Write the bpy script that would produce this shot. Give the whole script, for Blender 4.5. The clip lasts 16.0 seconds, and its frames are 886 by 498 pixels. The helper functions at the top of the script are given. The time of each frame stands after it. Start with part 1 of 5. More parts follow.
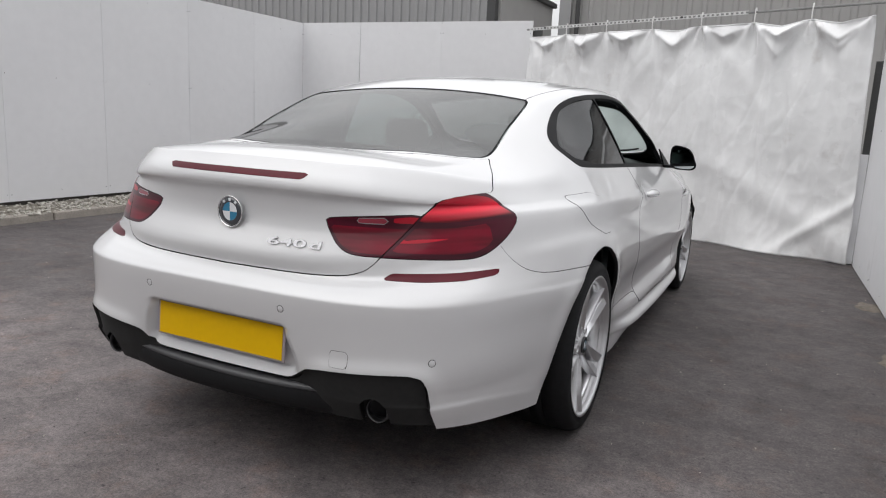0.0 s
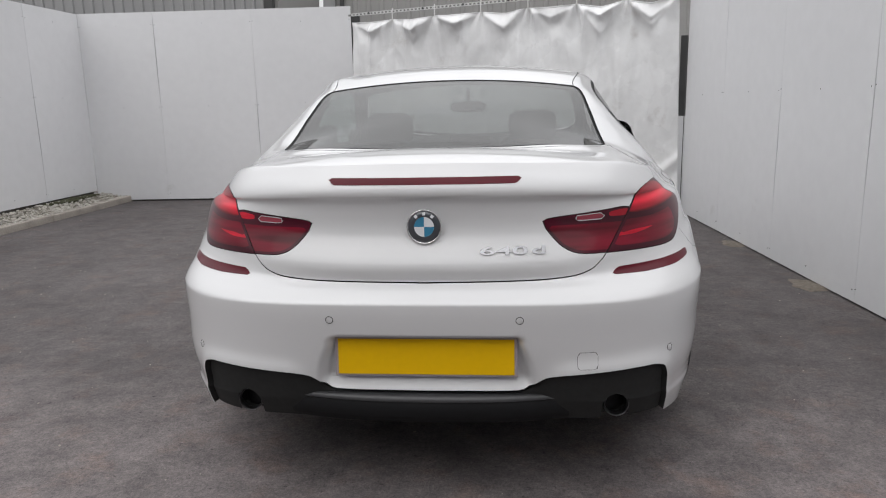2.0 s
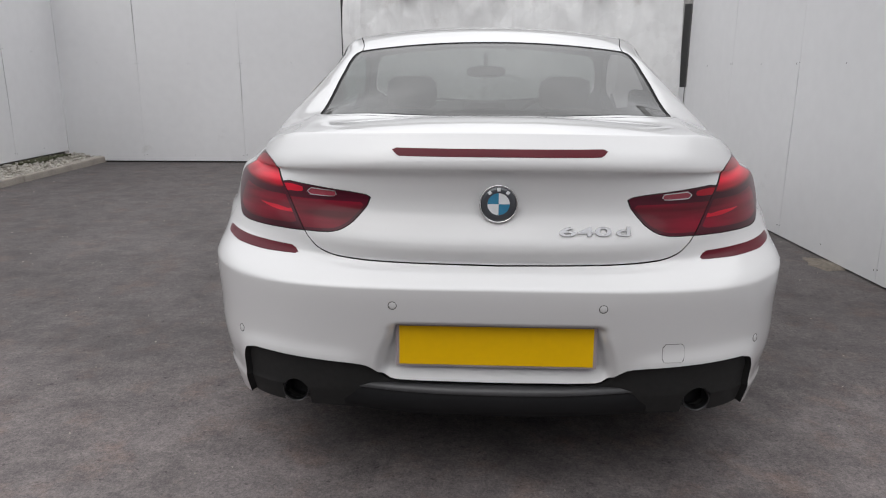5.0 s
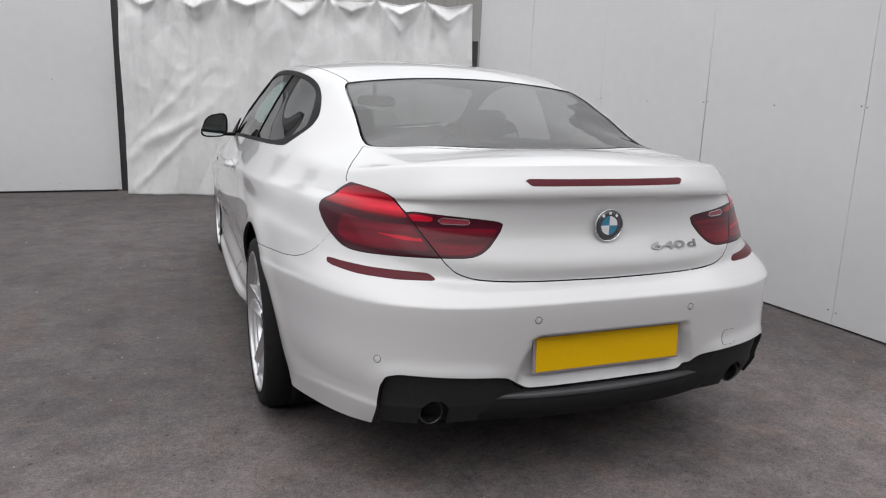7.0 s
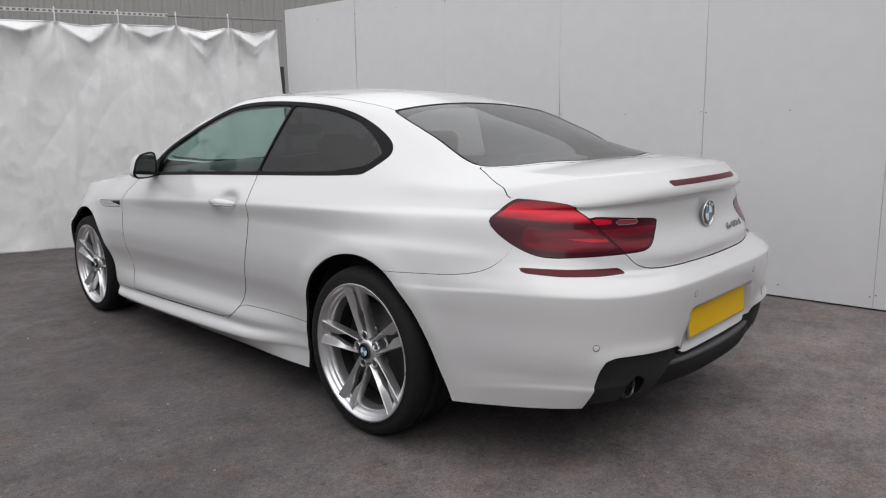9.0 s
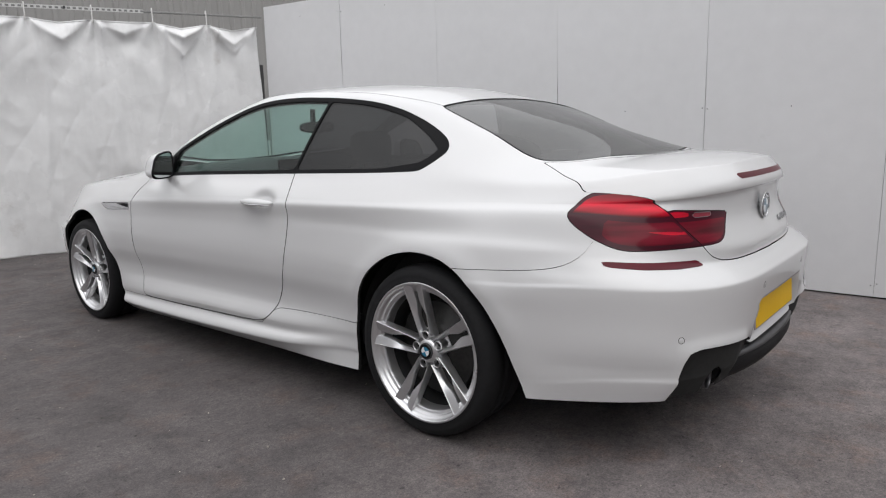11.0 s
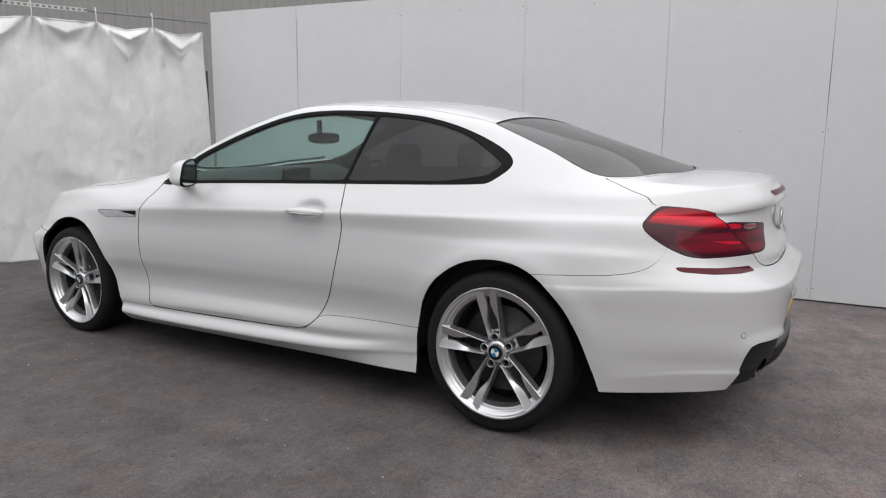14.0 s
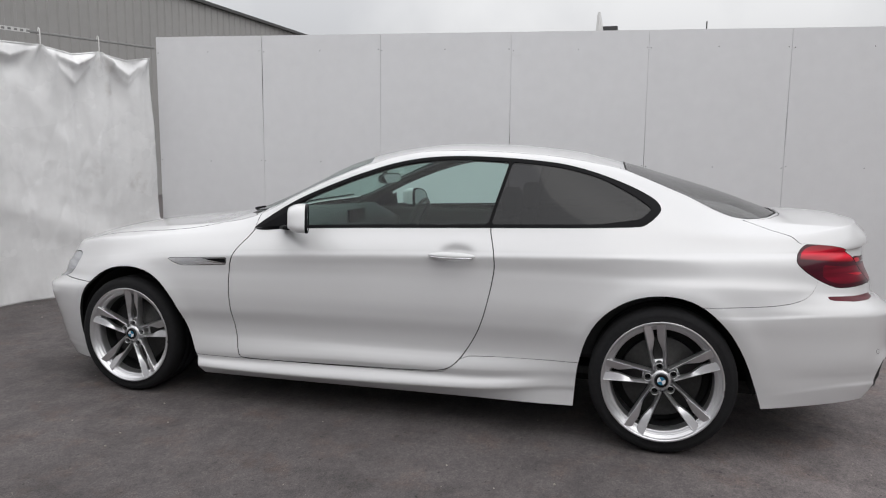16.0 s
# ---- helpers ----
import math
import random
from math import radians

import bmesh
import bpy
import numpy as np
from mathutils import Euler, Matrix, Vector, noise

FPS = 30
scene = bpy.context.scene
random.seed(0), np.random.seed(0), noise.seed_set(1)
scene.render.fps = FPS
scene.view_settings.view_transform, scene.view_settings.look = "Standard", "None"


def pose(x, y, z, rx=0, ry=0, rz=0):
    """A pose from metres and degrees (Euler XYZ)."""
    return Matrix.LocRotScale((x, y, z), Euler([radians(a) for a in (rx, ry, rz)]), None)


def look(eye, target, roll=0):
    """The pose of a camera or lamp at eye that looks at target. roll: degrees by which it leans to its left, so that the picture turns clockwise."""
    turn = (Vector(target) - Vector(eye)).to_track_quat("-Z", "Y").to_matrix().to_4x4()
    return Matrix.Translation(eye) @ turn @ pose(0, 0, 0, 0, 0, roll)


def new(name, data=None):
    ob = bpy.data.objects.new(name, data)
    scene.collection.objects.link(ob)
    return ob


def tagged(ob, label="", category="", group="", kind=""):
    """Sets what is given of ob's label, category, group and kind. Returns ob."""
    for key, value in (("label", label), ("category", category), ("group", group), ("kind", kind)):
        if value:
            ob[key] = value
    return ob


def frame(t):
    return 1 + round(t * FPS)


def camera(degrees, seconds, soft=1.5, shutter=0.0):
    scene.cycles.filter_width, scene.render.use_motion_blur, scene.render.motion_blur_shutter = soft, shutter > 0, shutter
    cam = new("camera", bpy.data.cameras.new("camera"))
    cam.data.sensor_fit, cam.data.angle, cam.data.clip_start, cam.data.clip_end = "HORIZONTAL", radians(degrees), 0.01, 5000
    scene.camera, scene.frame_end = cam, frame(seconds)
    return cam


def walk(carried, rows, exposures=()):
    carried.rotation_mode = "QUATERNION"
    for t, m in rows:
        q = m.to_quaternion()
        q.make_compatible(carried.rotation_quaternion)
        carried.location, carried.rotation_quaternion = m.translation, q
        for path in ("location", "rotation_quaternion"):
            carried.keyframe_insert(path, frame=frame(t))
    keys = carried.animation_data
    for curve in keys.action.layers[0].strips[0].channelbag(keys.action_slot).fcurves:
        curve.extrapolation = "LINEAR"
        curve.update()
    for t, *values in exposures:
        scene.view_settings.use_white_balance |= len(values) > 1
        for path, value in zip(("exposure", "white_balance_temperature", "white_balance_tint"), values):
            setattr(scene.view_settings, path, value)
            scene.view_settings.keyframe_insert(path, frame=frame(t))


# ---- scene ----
cam = camera(64.4, 16.0, soft=1.15)
PATH = [
    (0, (1.561, -2.611, 1.184), (0.691, -0.847, 0.815), 2.8),
    (0.5, (1.203, -2.751, 1.193), (0.512, -0.912, 0.817), 1.0),
    (1, (0.811, -2.904, 1.199), (0.34, -0.992, 0.849), -0.3),
    (1.5, (0.506, -2.923, 1.191), (0.204, -0.977, 0.846), -0.7),
    (2, (0.23, -2.916, 1.201), (0.053, -0.965, 0.8), -1.3),
    (2.5, (0.014, -2.894, 1.212), (-0.059, -0.948, 0.756), -1.7),
    (3, (-0.039, -2.813, 1.192), (-0.097, -0.869, 0.725), -2.1),
    (3.2, (-0.030, -2.789, 1.199), (-0.118, -0.848, 0.726), -2.1),
    (5.5, (-0.108, -2.741, 1.197), (-0.142, -0.803, 0.702), 1.7),
    (6, (-0.441, -2.815, 1.212), (-0.168, -0.889, 0.752), 0.9),
    (6.5, (-0.814, -2.786, 1.206), (-0.306, -0.897, 0.792), 1.5),
    (7, (-1.235, -2.72, 1.224), (-0.514, -0.903, 0.802), 2.0),
    (7.5, (-1.634, -2.66, 1.239), (-0.679, -0.945, 0.858), 1.5),
    (8, (-1.997, -2.439, 1.23), (-0.828, -0.868, 0.824), 0.2),
    (8.5, (-2.354, -2.25, 1.237), (-1.034, -0.795, 0.864), 0.1),
    (9, (-2.604, -2.051, 1.221), (-1.18, -0.693, 0.863), -1.0),
    (9.5, (-2.757, -1.828, 1.225), (-1.279, -0.529, 0.868), -2.2),
    (10, (-2.86, -1.719, 1.21), (-1.339, -0.468, 0.857), -1.9),
    (12.5, (-2.871, -1.674, 1.209), (-1.351, -0.429, 0.838), -0.5),
    (13, (-2.945, -1.613, 1.203), (-1.382, -0.422, 0.829), 1.5),
    (13.5, (-3.195, -1.452, 1.223), (-1.533, -0.399, 0.864), -0.1),
    (14, (-3.438, -1.176, 1.232), (-1.72, -0.207, 0.902), 0.4),
    (14.5, (-3.665, -0.863, 1.263), (-1.897, 0.022, 0.964), 1.0),
    (15, (-3.871, -0.52, 1.281), (-2.038, 0.232, 1.006), 1.3),
    (15.5, (-3.97, -0.167, 1.3), (-2.093, 0.468, 1.029), 1.2),
    (16, (-4.114, 0.161, 1.338), (-2.2, 0.675, 1.07), 0.6),
]
walk(cam, [(t, look(eye, target, roll)) for t, eye, target, roll in PATH],
     exposures=[(0, .12), (1, .05), (3, .01), (5.5, .04), (6.5, .04), (8.5, -.03), (9.5, -.09), (10.2, -.05), (12.5, .03), (14.5, .02), (16, -.02)])

# ---- sky and daylight: an even overcast, brightest overhead ----
world = bpy.data.worlds.new("overcast_sky")
scene.world = world
world.use_nodes = True
wt = world.node_tree
sky = wt.nodes.new("ShaderNodeTexSky")
sky.sky_type, sky.sun_disc = "NISHITA", False
sky.sun_elevation, sky.sun_rotation = radians(52), radians(215)
cover = wt.nodes.new("ShaderNodeTexNoise")
cover.inputs["Scale"].default_value, cover.inputs["Detail"].default_value = 3.2, 6.0
cramp = wt.nodes.new("ShaderNodeValToRGB")
cramp.color_ramp.elements[0].position, cramp.color_ramp.elements[0].color = 0.35, (5.62, 5.62, 5.74, 1)
cramp.color_ramp.elements[1].position, cramp.color_ramp.elements[1].color = 0.65, (7.42, 7.38, 7.40, 1)
wco = wt.nodes.new("ShaderNodeTexCoord")
wt.links.new(wco.outputs["Generated"], cover.inputs["Vector"])
wt.links.new(cover.outputs["Fac"], cramp.inputs["Fac"])
veil = wt.nodes.new("ShaderNodeMix")
veil.data_type = "RGBA"
veil.inputs["Factor"].default_value = 0.93
wt.links.new(sky.outputs["Color"], veil.inputs["A"])
wt.links.new(cramp.outputs["Color"], veil.inputs["B"])
# an overcast dome: dimmer towards the horizon than overhead
up = wt.nodes.new("ShaderNodeSeparateXYZ")
wt.links.new(wco.outputs["Generated"], up.inputs[0])
dome = wt.nodes.new("ShaderNodeMapRange")
dome.inputs["To Min"].default_value, dome.inputs["To Max"].default_value = 0.41, 1.46
wt.links.new(up.outputs["Z"], dome.inputs["Value"])
shade = wt.nodes.new("ShaderNodeMix")
shade.data_type, shade.blend_type = "RGBA", "MULTIPLY"
shade.inputs["Factor"].default_value = 1.0
wt.links.new(veil.outputs["Result"], shade.inputs["A"])
wt.links.new(dome.outputs["Result"], shade.inputs["B"])
wt.links.new(shade.outputs["Result"], wt.nodes["Background"].inputs["Color"])
wt.nodes["Background"].inputs["Strength"].default_value = 0.195
sun_data = bpy.data.lights.new("sun", "SUN")
sun_data.energy, sun_data.angle, sun_data.color = 0.5, radians(60), (1.0, 0.97, 0.93)
sun = new("sun", sun_data)
sun.matrix_world = look((-6, -9, 14), (0, 0, 0))

# ---- materials ----
def material(name):
    m = bpy.data.materials.new(name)
    m.use_nodes = True
    return m, m.node_tree, m.node_tree.nodes["Principled BSDF"]


def surface(name, colour, rough=0.5, metal=0.0, coat=0.0, vary=0.08, scale=6.0, fine=60.0, bump=0.0, bump_scale=200.0, spec=0.5, stain=None, per_object=0.0):
    """A painted or cast surface: base colour with broad and fine variation, uneven roughness, a slight relief."""
    m, t, b = material(name)
    co = t.nodes.new("ShaderNodeTexCoord")
    big = t.nodes.new("ShaderNodeTexNoise")
    big.inputs["Scale"].default_value, big.inputs["Detail"].default_value = scale, 5.0
    small = t.nodes.new("ShaderNodeTexNoise")
    small.inputs["Scale"].default_value, small.inputs["Detail"].default_value = fine, 3.0
    t.links.new(co.outputs["Object"], big.inputs["Vector"])
    t.links.new(co.outputs["Object"], small.inputs["Vector"])
    add = t.nodes.new("ShaderNodeMath")
    add.operation = "ADD"
    t.links.new(big.outputs["Fac"], add.inputs[0])
    t.links.new(small.outputs["Fac"], add.inputs[1])
    rng = t.nodes.new("ShaderNodeMapRange")
    rng.inputs["From Min"].default_value, rng.inputs["From Max"].default_value = 0.6, 1.4
    rng.inputs["To Min"].default_value, rng.inputs["To Max"].default_value = 1 - vary, 1 + vary
    t.links.new(add.outputs[0], rng.inputs["Value"])
    val = rng.outputs["Result"]
    if per_object:
        info = t.nodes.new("ShaderNodeObjectInfo")
        r2 = t.nodes.new("ShaderNodeMapRange")
        r2.inputs["To Min"].default_value, r2.inputs["To Max"].default_value = 1 - per_object, 1 + per_object
        t.links.new(info.outputs["Random"], r2.inputs["Value"])
        mu = t.nodes.new("ShaderNodeMath")
        mu.operation = "MULTIPLY"
        t.links.new(val, mu.inputs[0])
        t.links.new(r2.outputs["Result"], mu.inputs[1])
        val = mu.outputs[0]
    hsv = t.nodes.new("ShaderNodeHueSaturation")
    hsv.inputs["Color"].default_value = (*colour, 1)
    t.links.new(val, hsv.inputs["Value"])
    out = hsv.outputs["Color"]
    if stain:
        scol, sscale, lo, hi = stain
        sn = t.nodes.new("ShaderNodeTexNoise")
        sn.inputs["Scale"].default_value, sn.inputs["Detail"].default_value, sn.inputs["Roughness"].default_value = sscale, 8.0, 0.65
        t.links.new(co.outputs["Object"], sn.inputs["Vector"])
        sr = t.nodes.new("ShaderNodeMapRange")
        sr.inputs["From Min"].default_value, sr.inputs["From Max"].default_value = lo, hi
        t.links.new(sn.outputs["Fac"], sr.inputs["Value"])
        mx = t.nodes.new("ShaderNodeMix")
        mx.data_type = "RGBA"
        t.links.new(sr.outputs["Result"], mx.inputs["Factor"])
        t.links.new(out, mx.inputs["A"])
        mx.inputs["B"].default_value = (*scol, 1)
        out = mx.outputs["Result"]
    t.links.new(out, b.inputs["Base Color"])
    rr = t.nodes.new("ShaderNodeMapRange")
    rr.inputs["To Min"].default_value, rr.inputs["To Max"].default_value = max(rough * 0.82, 0.01), min(rough * 1.18, 1)
    t.links.new(big.outputs["Fac"], rr.inputs["Value"])
    t.links.new(rr.outputs["Result"], b.inputs["Roughness"])
    b.inputs["Metallic"].default_value = metal
    b.inputs["Specular IOR Level"].default_value = spec
    if coat:
        b.inputs["Coat Weight"].default_value, b.inputs["Coat Roughness"].default_value = coat, 0.04
    if bump:
        bn = t.nodes.new("ShaderNodeTexNoise")
        bn.inputs["Scale"].default_value, bn.inputs["Detail"].default_value = bump_scale, 4.0
        t.links.new(co.outputs["Object"], bn.inputs["Vector"])
        bp = t.nodes.new("ShaderNodeBump")
        bp.inputs["Strength"].default_value, bp.inputs["Distance"].default_value = bump, 0.01
        t.links.new(bn.outputs["Fac"], bp.inputs["Height"])
        t.links.new(bp.outputs["Normal"], b.inputs["Normal"])
    return m


def glazing(name, tint, opacity, film=(0.05, 0.05, 0.05), rough=0.0):
    """Thin tinted glass: mostly see-through, with a Fresnel gloss."""
    m, t, b = material(name)
    t.nodes.remove(b)
    out = t.nodes["Material Output"]
    tr = t.nodes.new("ShaderNodeBsdfTransparent")
    tr.inputs["Color"].default_value = (*tint, 1)
    gl = t.nodes.new("ShaderNodeBsdfGlossy")
    gl.inputs["Roughness"].default_value = rough + 0.02
    lw = t.nodes.new("ShaderNodeLayerWeight")
    lw.inputs["Blend"].default_value = 0.5
    pw = t.nodes.new("ShaderNodeMath")
    pw.operation, pw.inputs[1].default_value = "POWER", 5.0
    t.links.new(lw.outputs["Facing"], pw.inputs[0])
    fr = t.nodes.new("ShaderNodeMapRange")
    fr.inputs["To Min"].default_value, fr.inputs["To Max"].default_value = 0.042, 0.90
    t.links.new(pw.outputs[0], fr.inputs["Value"])
    df = t.nodes.new("ShaderNodeBsdfDiffuse")
    df.inputs["Color"].default_value = (*film, 1)
    m1 = t.nodes.new("ShaderNodeMixShader")
    m1.inputs[0].default_value = opacity
    t.links.new(tr.outputs[0], m1.inputs[1])
    t.links.new(df.outputs[0], m1.inputs[2])
    m2 = t.nodes.new("ShaderNodeMixShader")
    t.links.new(fr.outputs[0], m2.inputs[0])
    t.links.new(m1.outputs[0], m2.inputs[1])
    t.links.new(gl.outputs[0], m2.inputs[2])
    t.links.new(m2.outputs[0], out.inputs["Surface"])
    return m


def lens(name, colour, rough=0.06, banded=0.0, coat=1.0, bands=()):
    """Coloured lamp plastic: deep gloss, with fine optic ribs inside."""
    m, t, b = material(name)
    b.inputs["Base Color"].default_value = (*colour, 1)
    b.inputs["Roughness"].default_value = 0.3
    b.inputs["Specular IOR Level"].default_value = 0.15
    b.inputs["Coat Weight"].default_value, b.inputs["Coat Roughness"].default_value = coat, rough
    co = t.nodes.new("ShaderNodeTexCoord")
    mp = t.nodes.new("ShaderNodeMapping")
    mp.inputs["Scale"].default_value = (1.2, 1.2, 12)
    n = t.nodes.new("ShaderNodeTexNoise")
    n.inputs["Scale"].default_value = 2.4
    t.links.new(co.outputs["Object"], mp.inputs["Vector"])
    t.links.new(mp.outputs["Vector"], n.inputs["Vector"])
    rp = t.nodes.new("ShaderNodeValToRGB")
    e = rp.color_ramp.elements
    e[0].position, e[0].color = 0.36, (colour[0] * (1 - banded), colour[1] * (1 - banded), colour[2] * (1 - banded), 1)
    e[1].position, e[1].color = 0.64, (min(1, colour[0] * (1 + banded)), colour[1] * (1 + banded), colour[2] * (1 + banded), 1)
    t.links.new(n.outputs["Fac"], rp.inputs["Fac"])
    out = rp.outputs["Color"]
    if bands:
        # light guides lying across the lens: brighter and darker by height, lifting towards the flank
        sep = t.nodes.new("ShaderNodeSeparateXYZ")
        t.links.new(co.outputs["Object"], sep.inputs[0])
        lift = t.nodes.new("ShaderNodeMapRange")
        lift.inputs["From Min"].default_value, lift.inputs["From Max"].default_value = -.80, -.55
        lift.inputs["To Min"].default_value, lift.inputs["To Max"].default_value = 0.0, .022
        t.links.new(sep.outputs["Y"], lift.inputs["Value"])
        lev = t.nodes.new("ShaderNodeMath")
        lev.operation = "SUBTRACT"
        t.links.new(sep.outputs["Z"], lev.inputs[0])
        t.links.new(lift.outputs["Result"], lev.inputs[1])
        unit_ = t.nodes.new("ShaderNodeMapRange")
        unit_.inputs["From Min"].default_value, unit_.inputs["From Max"].default_value = .76, .96
        t.links.new(lev.outputs[0], unit_.inputs["Value"])
        br = t.nodes.new("ShaderNodeValToRGB")
        br.color_ramp.interpolation = "EASE"
        for k, (z_, v_) in enumerate(bands):
            e = br.color_ramp.elements[k] if k < 2 else br.color_ramp.elements.new((z_ - .76) / .2)
            e.position, e.color = (z_ - .76) / .2, (v_, v_, v_, 1)
        t.links.new(unit_.outputs["Result"], br.inputs["Fac"])
        mu = t.nodes.new("ShaderNodeMix")
        mu.data_type, mu.blend_type = "RGBA", "MULTIPLY"
        mu.inputs["Factor"].default_value = 1.0
        t.links.new(out, mu.inputs["A"])
        t.links.new(br.outputs["Color"], mu.inputs["B"])
        out = mu.outputs["Result"]
    t.links.new(out, b.inputs["Base Color"])
    return m


PAINT = surface("white_car_paint", (0.63, 0.63, 0.635), 0.32, coat=1.0, vary=0.012, scale=2.0, fine=400.0)
DARKPLASTIC = surface("black_plastic", (0.010, 0.010, 0.011), 0.58, vary=0.2, bump=0.03, bump_scale=600, spec=0.16)
GLOSSBLACK = surface("gloss_black_trim", (0.008, 0.008, 0.009), 0.45, vary=0.1, spec=0.06)
BLADEGLEAM = surface("blade_highlight_grey", (0.055, 0.055, 0.058), 0.38, vary=0.15)
DARKCHROME = surface("dulled_chrome", (0.36, 0.36, 0.37), 0.25, metal=1.0, vary=0.05)
SHADOW = surface("black_underbody_and_gap_shade", (0.012, 0.012, 0.012), 0.85, vary=0.3)
RUBBER = surface("tyre_rubber", (0.011, 0.011, 0.012), 0.8, spec=0.25, vary=0.25, scale=12, bump=0.08, bump_scale=300)
ALLOY = surface("silver_alloy", (0.66, 0.66, 0.67), 0.30, metal=0.90, vary=0.03, scale=20)
ALLOYDARK = surface("shaded_barrel_alloy", (0.06, 0.06, 0.062), 0.5, metal=0.5, vary=0.15, scale=14)
IRON = surface("brake_iron", (0.045, 0.044, 0.043), 0.5, metal=0.6, vary=0.25, scale=30)
TIPMETAL = surface("dark_chrome", (0.10, 0.10, 0.105), 0.3, metal=0.9, vary=0.2, scale=30)
CHROME = surface("chrome", (0.75, 0.75, 0.76), 0.12, metal=1.0, vary=0.03)
LAMPDARK = lens("dark_red_lamp_plastic", (0.050, 0.0012, 0.009), banded=0.35, coat=.40)
LAMPMID = lens("deep_red_lamp_plastic", (0.125, 0.0015, 0.011), banded=0.45, coat=.35)
LAMPRED = lens("red_lamp_plastic", (0.46, 0.0035, 0.020), banded=0.25, coat=.35, bands=((.772, .25), (.80, .40), (.826, .75), (.846, .45), (.866, .20), (.876, .20), (.886, .85), (.903, 1.35), (.922, .75), (.950, .35)))
LAMPBRIGHT = lens("bright_red_lamp_band", (0.44, 0.004, 0.020), banded=0.35, coat=.35)
REFLECT = lens("reflector_red", (0.085, 0.0016, 0.009), banded=0.15, coat=.15)
BADGERING = surface("badge_ring_enamel", (0.045, 0.05, 0.06), 0.2, coat=1.0)
LAMPCLEAR = lens("clear_reverse_lamp", (0.26, 0.03, 0.05), banded=0.2)
HEADLAMP = lens("headlamp_clear", (0.30, 0.31, 0.33), banded=0.3)
YELLOW = surface("yellow_plate", (0.76, 0.45, 0.0), 0.5, vary=0.03, spec=0.2)
PLATEEDGE = surface("plate_holder_grey", (0.33, 0.28, 0.30), 0.5)
GLASSREAR = glazing("tinted_rear_glass", (0.46, 0.47, 0.47), 0.62, (0.140, 0.140, 0.139))
GLASSPRIV = glazing("dark_privacy_glass", (0.06, 0.06, 0.063), 0.40, (0.020, 0.020, 0.021))
GLASSSIDE = glazing("green_side_glass", (0.54, 0.76, 0.70), 0.05)
GLASSFRONT = glazing("clear_windscreen_glass", (0.74, 0.84, 0.81), 0.03)
MIRROR = surface("mirror_glass", (0.46, 0.49, 0.49), 0.03, metal=1.0, vary=0.01)
BLUE = surface("badge_blue", (0.03, 0.20, 0.34), 0.25, coat=1.0)
BADGEWHITE = surface("badge_white", (0.72, 0.74, 0.76), 0.25, coat=1.0)
LEATHER = surface("dark_leather", (0.030, 0.029, 0.028), 0.5, vary=0.2, bump=0.12, bump_scale=500)
DASH = surface("dark_dashboard", (0.022, 0.022, 0.023), 0.6, vary=0.2)

# ---- helpers for building ----
def part(name, bm, mat_, parent, label="", smooth=False):
    me = bpy.data.meshes.new(name)
    bm.to_mesh(me)
    bm.free()
    return part_mesh(name, me, mat_, parent, label, smooth)


def part_mesh(name, me, mat_, parent, label="", smooth=False):
    if mat_ is not None and not me.materials:
        me.materials.append(mat_)
    if smooth:
        me.polygons.foreach_set("use_smooth", [True] * len(me.polygons))
    ob = new(name, me)
    ob.parent = parent
    return tagged(ob, label) if label else ob


def empty(name, m=None):
    ob = new(name)
    ob.empty_display_size = 0.1
    if m is not None:
        ob.matrix_world = m
    return ob


def curve(pts):
    """A monotone cubic through (position, value) pairs."""
    px, py = np.array([p[0] for p in pts], float), np.array([p[1] for p in pts], float)
    order = np.argsort(px)
    px, py = px[order], py[order]
    h, s = np.diff(px), np.diff(py) / np.diff(px)
    d = np.zeros(len(px))
    for i in range(1, len(px) - 1):
        if s[i - 1] * s[i] > 0:
            w1, w2 = 2 * h[i] + h[i - 1], h[i] + 2 * h[i - 1]
            d[i] = (w1 + w2) / (w1 / s[i - 1] + w2 / s[i])
    d[0], d[-1] = s[0], s[-1]

    def at(q):
        q = np.clip(np.asarray(q, float), px[0], px[-1])
        i = np.clip(np.searchsorted(px, q) - 1, 0, len(px) - 2)
        t = (q - px[i]) / h[i]
        return ((1 + 2 * t) * (1 - t) ** 2 * py[i] + t * (1 - t) ** 2 * h[i] * d[i]
                + t * t * (3 - 2 * t) * py[i + 1] + t * t * (t - 1) * h[i] * d[i + 1])
    return at


def rounded(poly, times=2, r=None):
    """A closed outline with its corners cut round; r limits how far from a corner the cut reaches."""
    p = np.array(poly, float)
    if r:
        q, o = np.roll(p, -1, axis=0) - p, np.roll(p, 1, axis=0) - p
        lq, lo = np.linalg.norm(q, axis=1, keepdims=True), np.linalg.norm(o, axis=1, keepdims=True)
        p = np.stack([p + o / lo * np.minimum(r, .45 * lo), p, p + q / lq * np.minimum(r, .45 * lq)], 1).reshape(-1, 2)
    for _ in range(times):
        q = np.roll(p, -1, axis=0)
        p = np.stack([0.75 * p + 0.25 * q, 0.25 * p + 0.75 * q], 1).reshape(-1, 2)
    return p


